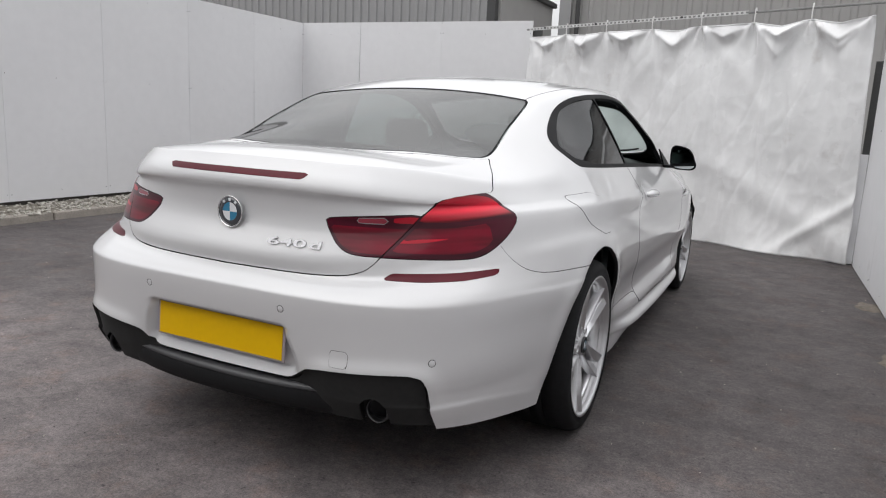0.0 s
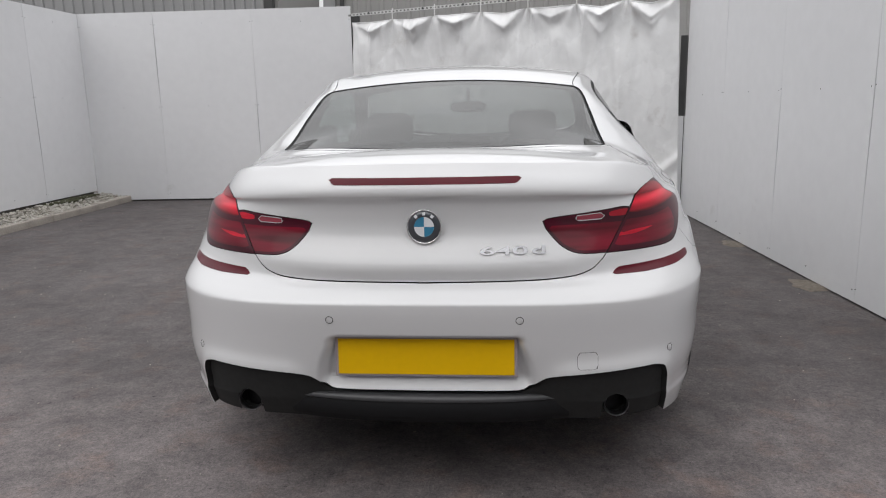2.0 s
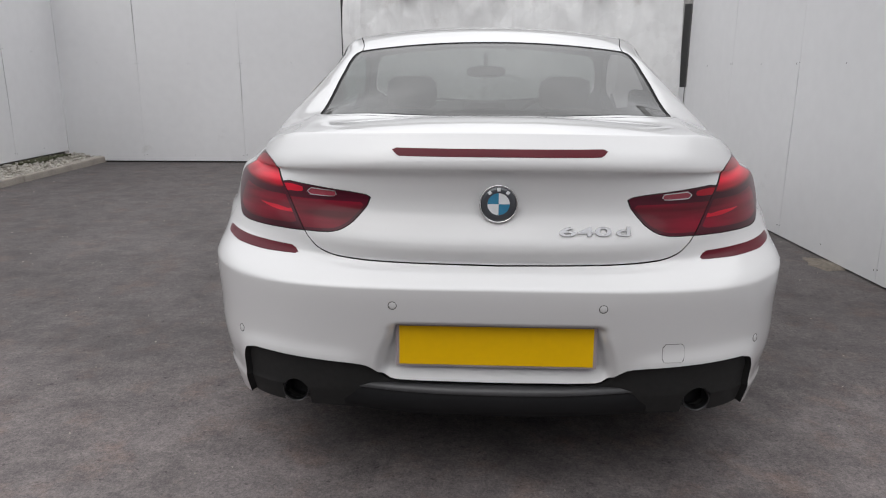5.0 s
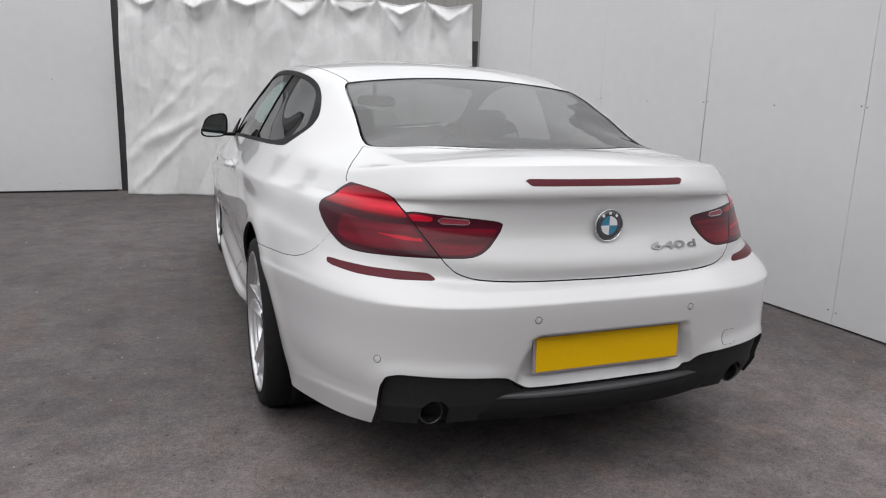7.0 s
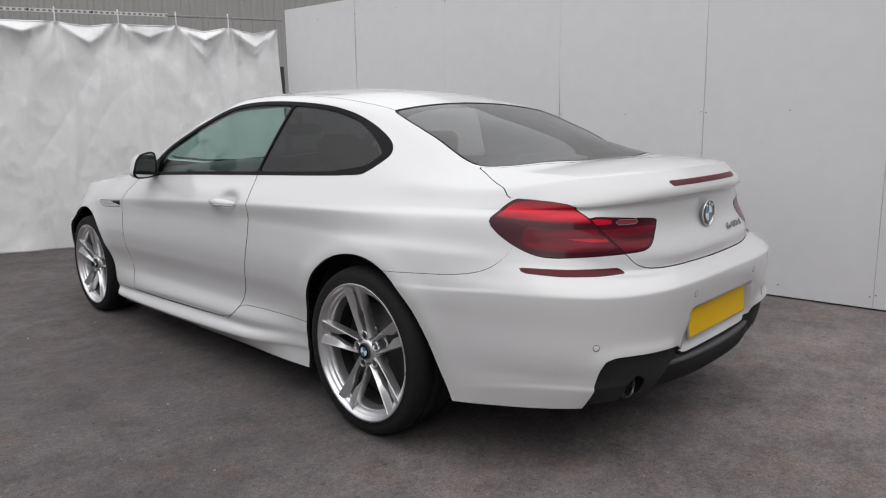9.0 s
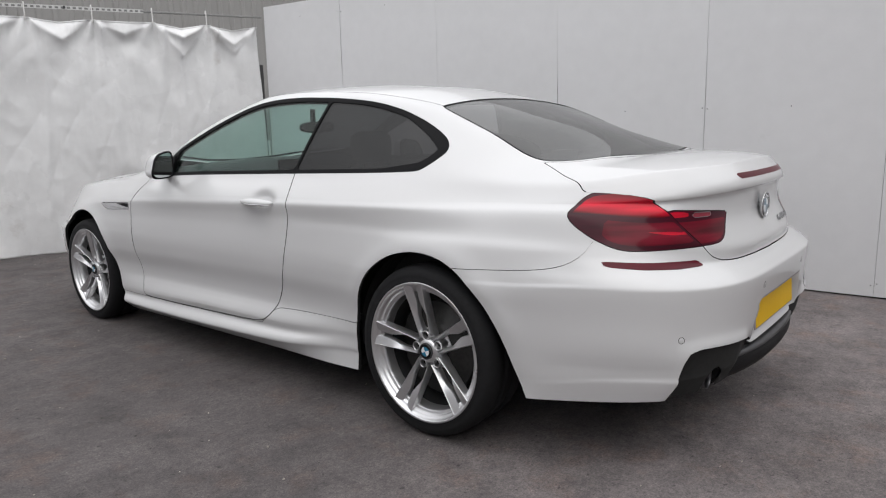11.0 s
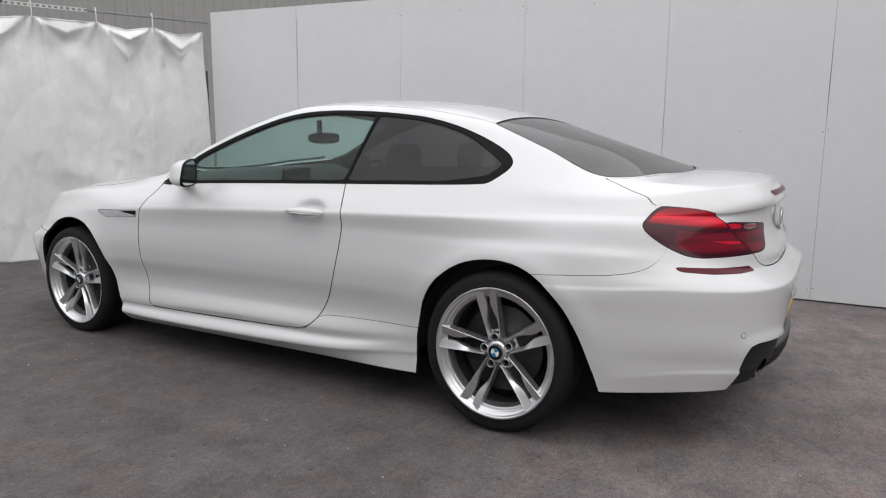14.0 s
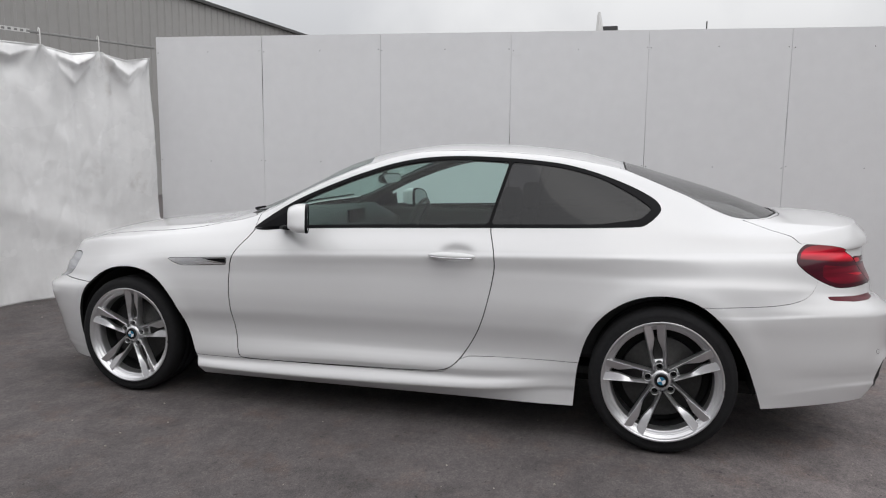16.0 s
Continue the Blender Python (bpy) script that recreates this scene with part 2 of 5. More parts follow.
def inside(poly):
    """Signed distance to a closed outline (negative inside), for arrays of a and b."""
    p = np.asarray(poly, float)
    q = np.roll(p, -1, axis=0)

    def at(a, b):
        best, odd = np.full(len(a), 1e9), np.zeros(len(a), bool)
        for (ax, ay), (bx, by) in zip(p, q):
            ex, ey = bx - ax, by - ay
            t = np.clip(((a - ax) * ex + (b - ay) * ey) / (ex * ex + ey * ey + 1e-12), 0, 1)
            best = np.minimum(best, (a - ax - t * ex) ** 2 + (b - ay - t * ey) ** 2)
            cross = (ay > b) != (by > b)
            with np.errstate(divide="ignore", invalid="ignore"):
                odd ^= cross & (a < ex * (b - ay) / (ey if ey else 1e-12) + ax)
        return np.where(odd, -1, 1) * np.sqrt(best)
    return at


# ---- the car's skin, one half: rings round the body, closed by a crowned top ----
HUB_R, HUB_F = (0.0, 0.338), (2.835, 0.322)
Y_SIDE, Y_NOSE = 0.0, 2.72
edge_half = curve([(-1.0, .845), (-.58, .788), (-.3, .764), (0, .797), (.5, .833), (1.0, .838), (1.8, .835), (2.2, .825), (2.6, .80), (3.0, .79), (3.4, .76), (3.8, .7)])
edge_z = curve([(-.96, .985), (-.8, .965), (-.58, .952), (-.3, .978), (0, 1.003), (.12, 1.008), (.82, .985), (1.82, .948), (2.05, .932), (2.5, .890), (3.0, .845), (3.3, .785), (3.55, .70), (3.8, .6)])
rail_half = curve([(-.96, .52), (-.56, .572), (-.32, .584), (.2, .566), (.6, .625), (1.0, .65), (1.35, .66), (1.65, .70), (1.9, .745), (2.2, .75), (2.5, .69), (3.0, .60), (3.5, .5), (3.8, .4)])
rail_z = curve([(-.96, .985), (-.8, 1.022), (-.56, 1.035), (-.32, 1.056), (-.05, 1.168), (.2, 1.264), (.35, 1.296), (.6, 1.332), (1.0, 1.350), (1.2, 1.342), (1.35, 1.315), (1.5, 1.268), (1.66, 1.205), (1.9, 1.092), (2.05, 1.018), (2.2, .972), (2.5, .935), (3.0, .885), (3.4, .80), (3.8, .63)])
crown_z = curve([(-.96, 1.008), (-.9, 1.044), (-.8, 1.061), (-.7, 1.066), (-.6, 1.062), (-.565, 1.06), (-.5, 1.083), (-.3, 1.155), (0, 1.245), (.22, 1.306), (.53, 1.372), (.85, 1.398), (1.1, 1.402), (1.36, 1.380), (1.54, 1.349), (1.71, 1.300), (1.9, 1.206), (2.1, 1.112), (2.28, 1.028), (2.42, .966), (2.5, .950), (2.7, .937), (3.1, .905), (3.4, .850), (3.6, .785), (3.8, .68)])


def top_z(x, y):
    xb, xr = edge_half(y), rail_half(y)
    zb, zr, zc = edge_z(y), rail_z(y), crown_z(y)
    t = np.clip((xb - x) / (xb - xr), 0, 1)
    bulge = 0.05 * np.clip((zr - zb) / 0.35, 0, 1) + 0.03 * np.exp(-((y - .09) / np.where(y < .09, .15, .30)) ** 2) * np.clip((zr - zb) / 0.15, 0, 1)
    side = zb + (zr - zb) * t + bulge * t * (1 - t)
    roof = zr + (zc - zr) * (1 - np.clip(x / xr, 0, 1) ** 2.1)
    return np.where(x > xr, side, roof)


# each ring: station, rear y and roundness, nose y and roundness, half width along y, height along y
RINGS = [
    (.19, -.985, 5.8, 5.4, 3.525, 3.6, 4.0, [(-1.0, .772), (-.6, .834), (-.42, .868), (0, .90), (.5, .90), (1.0, .88), (2.2, .865), (2.9, .83), (3.8, .8)],
     [(-1.0, .285), (-.86, .278), (-.42, .236), (.38, .178), (2.4, .145), (2.9, .138), (3.8, .15)]),
    (.25, -1.002, 5.6, 5.4, 3.555, 3.6, 4.0, [(-1.0, .792), (-.6, .849), (-.42, .8745), (.1, .898), (.45, .898), (.8, .921), (1.0, .924), (2.2, .906), (2.9, .846), (3.8, .816)],
     [(-1.0, .338), (-.8, .337), (-.42, .288), (.38, .252), (.9, .212), (2.4, .181), (2.9, .19), (3.8, .206)]),
    (.265, -1.005, 5.5, 5.4, 3.56, 3.6, 4.0, [(-1.0, .796), (-.6, .852), (-.42, .8765), (.1, .903), (.45, .904), (.8, .933), (1.0, .937), (2.2, .917), (2.9, .85), (3.8, .82)],
     [(-1.0, .35), (-.8, .35), (-.42, .30), (.38, .270), (.9, .226), (2.4, .193), (2.9, .20), (3.8, .22)]),
    (.28, -1.0075, 5.2, 5.2, 3.563, 3.6, 4.0, [(-1.0, .800), (-.6, .8545), (-.42, .879), (.1, .907), (.45, .904), (.8, .929), (1.0, .933), (2.2, .913), (2.9, .853), (3.8, .822)],
     [(-1.0, .363), (-.8, .362), (-.42, .316), (.38, .288), (.9, .243), (2.4, .208), (2.9, .216), (3.8, .234)]),
    (.31, -1.0125, 5.1, 5.1, 3.568, 3.6, 4.0, [(-1.0, .807), (-.6, .8595), (-.42, .8855), (.1, .912), (.5, .904), (.8, .908), (1.0, .907), (2.2, .893), (2.9, .862), (3.8, .828)],
     [(-1.0, .390), (-.7, .388), (-.3, .352), (.38, .318), (.9, .276), (1.5, .266), (2.4, .238), (3.0, .247), (3.8, .262)]),
    (.335, -1.017, 5.05, 5.05, 3.573, 3.6, 4.0, [(-1.0, .815), (-.6, .8645), (-.42, .8888), (.1, .917), (.5, .908), (.8, .919), (1.0, .920), (1.8, .913), (2.2, .901), (2.9, .870), (3.8, .834)],
     [(-1.0, .415), (-.7, .412), (-.3, .384), (.38, .350), (.9, .317), (1.5, .306), (2.4, .280), (3.0, .280), (3.8, .290)]),
    (.37, -1.022, 4.95, 4.95, 3.58, 3.6, 4.0, [(-1.0, .824), (-.6, .870), (-.42, .8925), (.1, .922), (.6, .899), (1.6, .887), (2.2, .885), (2.9, .88), (3.8, .84)],
     [(-1.0, .445), (-.7, .44), (-.3, .42), (.38, .403), (.9, .392), (2.4, .372), (3.0, .345), (3.8, .33)]),
    (.55, -1.038, 4.2, 4.2, 3.62, 3.6, 4.0, [(-1.0, .862), (-.6, .886), (-.42, .907), (0, .940), (.5, .930), (1.2, .919), (2.2, .916), (2.8, .905), (3.8, .85)],
     [(-1.0, .56), (-.3, .56), (1.0, .55), (2.4, .52), (3.2, .47), (3.8, .44)]),
    (.648, -1.046, 3.95, 3.95, 3.65, 3.6, 4.0, [(-1.0, .879), (-.6, .896), (-.42, .916), (0, .945), (.5, .935), (1.2, .9253), (2.2, .922), (2.8, .912), (3.8, .84)],
     [(-1.0, .645), (-.7, .650), (-.3, .630), (1.0, .620), (2.4, .60), (3.2, .55), (3.8, .51)]),
    (.66, -1.0455, 3.95, 3.95, 3.65, 3.6, 4.0, [(-1.0, .878), (-.6, .896), (-.42, .9155), (0, .945), (.5, .935), (1.2, .925), (2.2, .922), (2.8, .912), (3.8, .84)],
     [(-1.0, .656), (-.7, .662), (-.3, .642), (1.0, .632), (2.4, .612), (3.2, .56), (3.8, .52)]),
    (.674, -1.034, 3.95, 3.95, 3.65, 3.6, 4.0, [(-1.0, .877), (-.6, .890), (-.42, .910), (0, .943), (.5, .9345), (1.2, .9245), (2.2, .9215), (2.8, .911), (3.8, .835)],
     [(-1.0, .667), (-.7, .677), (-.3, .658), (1.0, .648), (2.4, .625), (3.2, .572), (3.8, .53)]),
    (.72, -1.006, 3.5, 3.5, 3.63, 3.2, 3.4, [(-1.0, .878), (-.6, .884), (-.42, .903), (0, .937), (.5, .930), (1.2, .922), (2.2, .920), (2.8, .906), (3.8, .83)],
     [(-1.0, .689), (-.7, .718), (-.3, .712), (1.0, .702), (2.4, .665), (3.2, .60), (3.8, .56)]),
    (.76, -.976, 3.2, 3.2, 3.625, 2.8, 3.0, [(-1.0, .872), (-.6, .882), (-.42, .896), (0, .926), (.5, .925), (1.2, .9195), (2.2, .917), (2.8, .897), (3.8, .82)],
     [(-1.0, .706), (-.7, .755), (-.3, .768), (1.0, .758), (2.4, .71), (3.2, .635), (3.8, .59)]),
    (.80, -.986, 3.0, 2.9, 3.625, 2.8, 3.0, [(-1.0, .870), (-.6, .874), (-.42, .878), (-.2, .893), (0, .909), (.5, .9215), (1.2, .9205), (2.2, .9175), (2.8, .888), (3.8, .80)],
     [(-1.0, .745), (-.7, .793), (-.3, .81), (1.0, .80), (2.15, .757), (3.2, .67), (3.8, .61)]),
    (.853, -.937, 3.0, 3.0, 3.625, 2.8, 3.0, [(-1.0, .858), (-.6, .845), (-.3, .853), (0, .900), (.3, .923), (.5, .929), (1.2, .927), (2.2, .918), (2.8, .875), (3.8, .78)],
     [(-1.0, .86), (-.8, .882), (-.5, .897), (-.15, .887), (.45, .872), (1.09, .851), (2.15, .80), (3.2, .70), (3.8, .63)]),
    (.880, -.946, 2.8, 2.8, 3.605, 2.8, 3.0, [(-1.0, .852), (-.6, .818), (-.3, .822), (0, .878), (.3, .908), (.5, .915), (1.2, .915), (2.2, .904), (2.8, .860), (3.8, .772)],
     [(-1.0, .944), (-.8, .924), (-.5, .918), (-.15, .909), (.45, .896), (1.09, .876), (2.15, .828), (3.2, .724), (3.8, .637)]),
    (.889, -.965, 2.8, 2.8, 3.60, 2.8, 3.0, [(-1.0, .850), (-.6, .809), (-.3, .812), (0, .870), (.3, .902), (.5, .909), (1.2, .910), (2.2, .898), (2.8, .854), (3.8, .77)],
     [(-1.0, .957), (-.8, .933), (-.5, .925), (-.15, .917), (.45, .904), (1.09, .885), (2.15, .838), (3.2, .732), (3.8, .642)]),
]
N_REAR, N_SIDE, N_NOSE = 104, 150, 40
g = np.linspace(0, 1, N_REAR + 1)
PHI_R = (math.pi / 2) * g * g * (3 - 2 * g)
g = np.linspace(0, 1, N_NOSE + 1)[1:]
PHI_F = (math.pi / 2) * g * g * (3 - 2 * g)


def outline(y_rear, nr, mr, y_front, nf, mf, half):
    """Plan of one ring from the middle of the tail to the middle of the nose."""
    yr = Y_SIDE - (Y_SIDE - y_rear) * np.cos(PHI_R) ** (2 / nr)
    xr = half(yr) * np.sin(PHI_R) ** (2 / mr)
    ys = np.linspace(Y_SIDE, Y_NOSE, N_SIDE + 1)[1:]
    yf = Y_NOSE + (y_front - Y_NOSE) * np.sin(PHI_F) ** (2 / nf)
    xf = half(yf) * np.abs(np.cos(PHI_F)) ** (2 / mf)
    x, y = np.concatenate([xr, half(ys), xf]), np.concatenate([yr, ys, yf])
    x[0] = x[-1] = 0.0
    return x, y


rings, stations = [], []
for st, y_rear, nr, mr, y_front, nf, mf, half, height in RINGS:
    x, y = outline(y_rear, nr, mr, y_front, nf, mf, curve(half))
    rings.append(np.stack([x, y, curve(height)(y)], 1))
    stations.append(st)
x, y = outline(-.914, 2.6, 2.6, 3.54, 2.8, 3.0, edge_half)
rings.append(np.stack([x, y, top_z(x, y)], 1))
stations.append(.985)
rings, stations = np.array(rings), np.array(stations)


def blend(values, knots, at):
    """Monotone cubic through rows of values, all columns at once."""
    shape = values.shape
    v = values.reshape(shape[0], -1)
    h = np.diff(knots)[:, None]
    s = np.diff(v, axis=0) / h
    d = np.zeros_like(v)
    a, b = s[:-1], s[1:]
    w1, w2 = 2 * h[1:] + h[:-1], h[1:] + 2 * h[:-1]
    with np.errstate(divide="ignore", invalid="ignore"):
        inner = (w1 + w2) / (w1 / a + w2 / b)
    d[1:-1] = np.where(a * b > 0, inner, 0)
    d[0], d[-1] = s[0], s[-1]
    out = []
    for q in at:
        i = int(np.clip(np.searchsorted(knots, q) - 1, 0, len(knots) - 2))
        hh = knots[i + 1] - knots[i]
        t = (q - knots[i]) / hh
        out.append((1 + 2 * t) * (1 - t) ** 2 * v[i] + t * (1 - t) ** 2 * hh * d[i] + t * t * (3 - 2 * t) * v[i + 1] + t * t * (t - 1) * hh * d[i + 1])
    return np.array(out).reshape(-1, *shape[1:])


levels = np.concatenate([np.linspace(a, b, n, endpoint=False) for a, b, n in zip(stations[:-1], stations[1:], (5, 2, 2, 4, 4, 4, 12, 8, 3, 3, 5, 5, 5, 6, 4, 2, 8))] + [[stations[-1]]])
low = blend(rings, stations, levels)
N_A, N_B = 22, 26
ex, ey = rings[-1][:, 0], rings[-1][:, 1]
rail = np.minimum(rail_half(ey), 0.8 * ex)
rows = []
for s in np.linspace(0, 1, N_A + 1)[1:]:
    rows.append(ex + (rail - ex) * s)
for s in np.linspace(0, 1, N_B + 1)[1:]:
    rows.append(rail * (1 - s))
top = []
for xx in rows:
    top.append(np.stack([xx, ey, top_z(xx, ey)], 1))
skin = np.concatenate([low, np.array(top)], 0)
# soften the fold along the roof rails and the belt
n_low = len(low)
weight = np.zeros(len(skin))
for row, spread in ((n_low + N_A - 1, 2.6), (n_low - 1, 2.0)):
    weight = np.maximum(weight, np.exp(-((np.arange(len(skin)) - row) / spread) ** 2))
for _ in range(5):
    mid = 0.5 * (skin[:-2] + skin[2:])
    skin[1:-1] += 0.5 * weight[1:-1, None, None] * (mid - skin[1:-1])
# wheel-arch swell, and the pocket for the number plate
for (hy, hz), r0, amount in ((HUB_R, 0.40, 0.010), (HUB_F, 0.385, 0.008)):
    r = np.hypot(skin[..., 1] - hy, skin[..., 2] - hz)
    swell = amount * np.exp(-((r - r0) / 0.05) ** 2) * (np.abs(skin[..., 0]) > 0.7) * np.clip((skin[..., 2] - 0.3) / 0.2, 0, 1)
    skin[..., 0] += swell
pocket = inside(rounded([(-.312, .30), (.312, .30), (.306, .43), (.274, .558), (-.274, .558), (-.306, .43)], 2, .012))
depth = pocket(skin[..., 0].ravel(), skin[..., 2].ravel()).reshape(skin.shape[:2])
floor_slope = np.clip((skin[..., 2] - .384) / .046, 0, 1)
skin[..., 1] += np.where(skin[..., 1] < -0.9, 0.034 * np.clip(-depth / 0.009, 0, 1) * floor_slope, 0)
# the bumper's edge rolls out over the dark insert
DIFF = rounded([(-.2, .386), (.2, .389), (.268, .391), (.286, .396), (.312, .414), (.346, .436), (.40, .446), (.50, .453), (.60, .459), (.655, .460), (.688, .450), (.699, .42), (.702, .36), (.708, .20), (-.2, .20)], 2, .03)
dif = inside(DIFF)
from_edge = dif(skin[..., 0].ravel(), skin[..., 2].ravel()).reshape(skin.shape[:2])
skin[..., 1] -= np.where((skin[..., 1] < -.7) & (skin[..., 0] > .33), .014 * np.exp(-(np.maximum(from_edge, 0) / .028) ** 2) * np.clip((skin[..., 0] - .33) / .08, 0, 1) * np.clip((skin[..., 2] - .27) / .1, 0, 1), 0)

# finger bowl behind each door handle
skin[..., 0] -= .017 * np.exp(-(((skin[..., 1] - .955) / .078) ** 2 + ((skin[..., 2] - .872) / .034) ** 2) ** 1.6) * (skin[..., 0] > .7) * 1.7

# normals of the grid, outward
du = np.gradient(skin, axis=1)
dv = np.gradient(skin, axis=0)
nrm = np.cross(du, dv)
ln = np.linalg.norm(nrm, axis=2, keepdims=True)
nrm = nrm / np.maximum(ln, 1e-9)
bad = ln[..., 0] < 1e-9
nrm[bad] = (0, -0.2, 0.98)
if nrm[30, N_REAR + 60, 0] < 0:
    nrm = -nrm
nrm[:, 0, 0] = 0
nrm[:, -1, 0] = 0
nrm[-1, :, 0] = 0
nrm /= np.maximum(np.linalg.norm(nrm, axis=2, keepdims=True), 1e-9)
R_, C_ = skin.shape[:2]
PV = [tuple(p) for p in skin.reshape(-1, 3)]
PN = [tuple(p) for p in nrm.reshape(-1, 3)]
ALL = [(i * C_ + j, i * C_ + j + 1, (i + 1) * C_ + j + 1, (i + 1) * C_ + j) for i in range(R_ - 1) for j in range(C_ - 1)]


def split(polys, fn):
    """Cuts polygons of the skin along fn(x, y, z) = 0: those inside (negative) and those outside."""
    used = sorted({i for p in polys for i in p})
    if not used:
        return [], []
    arr = np.array([PV[i] for i in used])
    val = dict(zip(used, fn(arr[:, 0], arr[:, 1], arr[:, 2]).tolist()))
    cut, neg, pos = {}, [], []
    for p in polys:
        f = [val[i] for i in p]
        lo, hi = min(f), max(f)
        if hi <= 0:
            neg.append(p)
        elif lo >= 0:
            pos.append(p)
        else:
            a, b = [], []
            for k, i in enumerate(p):
                j = p[(k + 1) % len(p)]
                fi, fj = val[i], val[j]
                if fi <= 0:
                    a.append(i)
                if fi >= 0:
                    b.append(i)
                if fi * fj < 0:
                    key = (i, j) if i < j else (j, i)
                    if key not in cut:
                        t = fi / (fi - fj)
                        pa, pb, na, nb = PV[i], PV[j], PN[i], PN[j]
                        PV.append(tuple(u + t * (w - u) for u, w in zip(pa, pb)))
                        n = [u + t * (w - u) for u, w in zip(na, nb)]
                        l = math.sqrt(sum(c * c for c in n)) or 1
                        PN.append(tuple(c / l for c in n))
                        cut[key] = len(PV) - 1
                    a.append(cut[key])
                    b.append(cut[key])
            if len(a) > 2:
                neg.append(tuple(a))
            if len(b) > 2:
                pos.append(tuple(b))
    return neg, pos


def carve(polys, fn, gap=0.0022):
    """Inside and outside of fn, with a shut-line of twice the gap between them."""
    if not gap:
        return split(polys, fn)
    inner, rest = split(polys, lambda x, y, z: fn(x, y, z) + gap)
    _, outer = split(rest, lambda x, y, z: fn(x, y, z) - gap)
    return inner, outer


def panel(name, polys, mat_, parent, side=0, label="", lift=0.0, thick=0.014):
    """Pressed panel from skin polygons: its face, and a flange turned inward round its edge. side: 1 right, -1 left, 0 both halves as one."""
    verts, norms, faces, fnorm, index = [], [], [], [], {}

    def vert(i, s):
        x, y, z = PV[i]
        nx, ny, nz = PN[i]
        key = (round((x + nx * lift) * s, 5), round(y + ny * lift, 5), round(z + nz * lift, 5))
        if key not in index:
            index[key] = len(verts)
            verts.append(((x + nx * lift) * s, y + ny * lift, z + nz * lift))
            norms.append((nx * s, ny, nz))
        return index[key]

    count = {}
    for s in ((1, -1) if side == 0 else (side,)):
        for p in polys:
            ids = []
            for i in p:
                k = vert(i, s)
                if k not in ids:
                    ids.append(k)
            if len(ids) < 3:
                continue
            if s < 0:
                ids.reverse()
            faces.append(ids)
            for a, b in zip(ids, ids[1:] + ids[:1]):
                count[(a, b)] = count.get((a, b), 0) + 1
    n_face = len(faces)
    if thick:
        low_of = {}
        for (a, b) in list(count):
            if (b, a) not in count and count[(a, b)] == 1:
                if side == 0 and abs(verts[a][0]) < 1e-4 and abs(verts[b][0]) < 1e-4:
                    continue
                for k in (a, b):
                    if k not in low_of:
                        low_of[k] = len(verts)
                        verts.append(tuple(c - thick * n for c, n in zip(verts[k], norms[k])))
                        norms.append(norms[k])
                faces.append([b, a, low_of[a], low_of[b]])
    me = bpy.data.meshes.new(name)
    me.from_pydata(verts, [], faces)
    me.update()
    loop_normals = []
    for k, poly in enumerate(me.polygons):
        if k < n_face:
            loop_normals += [norms[v] for v in poly.vertices]
        else:
            loop_normals += [tuple(poly.normal)] * len(poly.vertices)
    me.polygons.foreach_set("use_smooth", [True] * len(me.polygons))
    me.normals_split_custom_set(loop_normals)
    me.materials.append(mat_)
    if mat_ in (PAINT, LAMPDARK, LAMPMID, LAMPRED, LAMPBRIGHT):
        # folded edge, coloured black to put the shade into the shut-lines
        me.materials.append(SHADOW)
        me.polygons.foreach_set("material_index", [0] * n_face + [1] * (len(me.polygons) - n_face))
    return part_mesh(name, me, mat_, parent, label)


# face winding: outward on the right half
p0 = ALL[30 * (C_ - 1) + N_REAR + 60]
e1, e2 = Vector(PV[p0[1]]) - Vector(PV[p0[0]]), Vector(PV[p0[3]]) - Vector(PV[p0[0]])
if e1.cross(e2).x < 0:
    ALL = [p[::-1] for p in ALL]

car = tagged(empty("car", Matrix.Translation((0, -.955, 0)) @ pose(0, 0, 0, 0, 0, 0) @ Matrix.Translation((0, .955, 0))), "white two-door coupe car parked on the tarmac", "car")

# ---- outlines on the skin ----
ARCH_R = inside(rounded([(.40, .0), (.388, .2), (.374, .40), (.312, .585), (.179, .699), (.02, .737), (-.130, .713), (-.256, .611), (-.340, .478), (-.399, .32), (-.437, .2), (-.47, .0)], 2))
ARCH_F = inside(rounded([(3.15, .0), (3.158, .16), (3.184, .33), (3.142, .535), (3.005, .678), (2.82, .722), (2.633, .687), (2.510, .558), (2.435, .37), (2.375, .17), (2.34, .0)], 2))
arch_r = lambda x, y, z: np.where(np.abs(x) > .55, ARCH_R(y, z), 9)
arch_f = lambda x, y, z: np.where(np.abs(x) > .55, ARCH_F(y, z), 9)
_, body = split(ALL, lambda x, y, z: np.minimum(arch_r(x, y, z), arch_f(x, y, z)))

DLO = rounded([(2.10, .925), (1.82, .953), (.82, .990), (.135, 1.012), (.092, 1.024), (.036, 1.074), (.027, 1.100), (.055, 1.137), (.138, 1.182), (.24, 1.224), (.36, 1.265), (.49, 1.297),
               (.62, 1.312), (.75, 1.322), (.905, 1.329), (1.05, 1.329), (1.2, 1.318), (1.35, 1.289), (1.5, 1.242), (1.66, 1.182), (1.79, 1.125), (1.885, 1.078), (2.02, .995)], 2)
dlo = inside(DLO)
f_dlo = lambda x, y, z: np.where((np.abs(x) > .45), dlo(y, z), 9)
windows, body = carve(body, f_dlo, 0.0)
post = lambda y, z: y - (.823 - (z - .985) * .245)
glass_in = lambda x, y, z: f_dlo(x, y, z) + np.where(y > 1.78, .018, .0175)
f_front_glass = lambda x, y, z: np.maximum(np.maximum(glass_in(x, y, z), -(post(y, z) - .006)), y - 1.86)
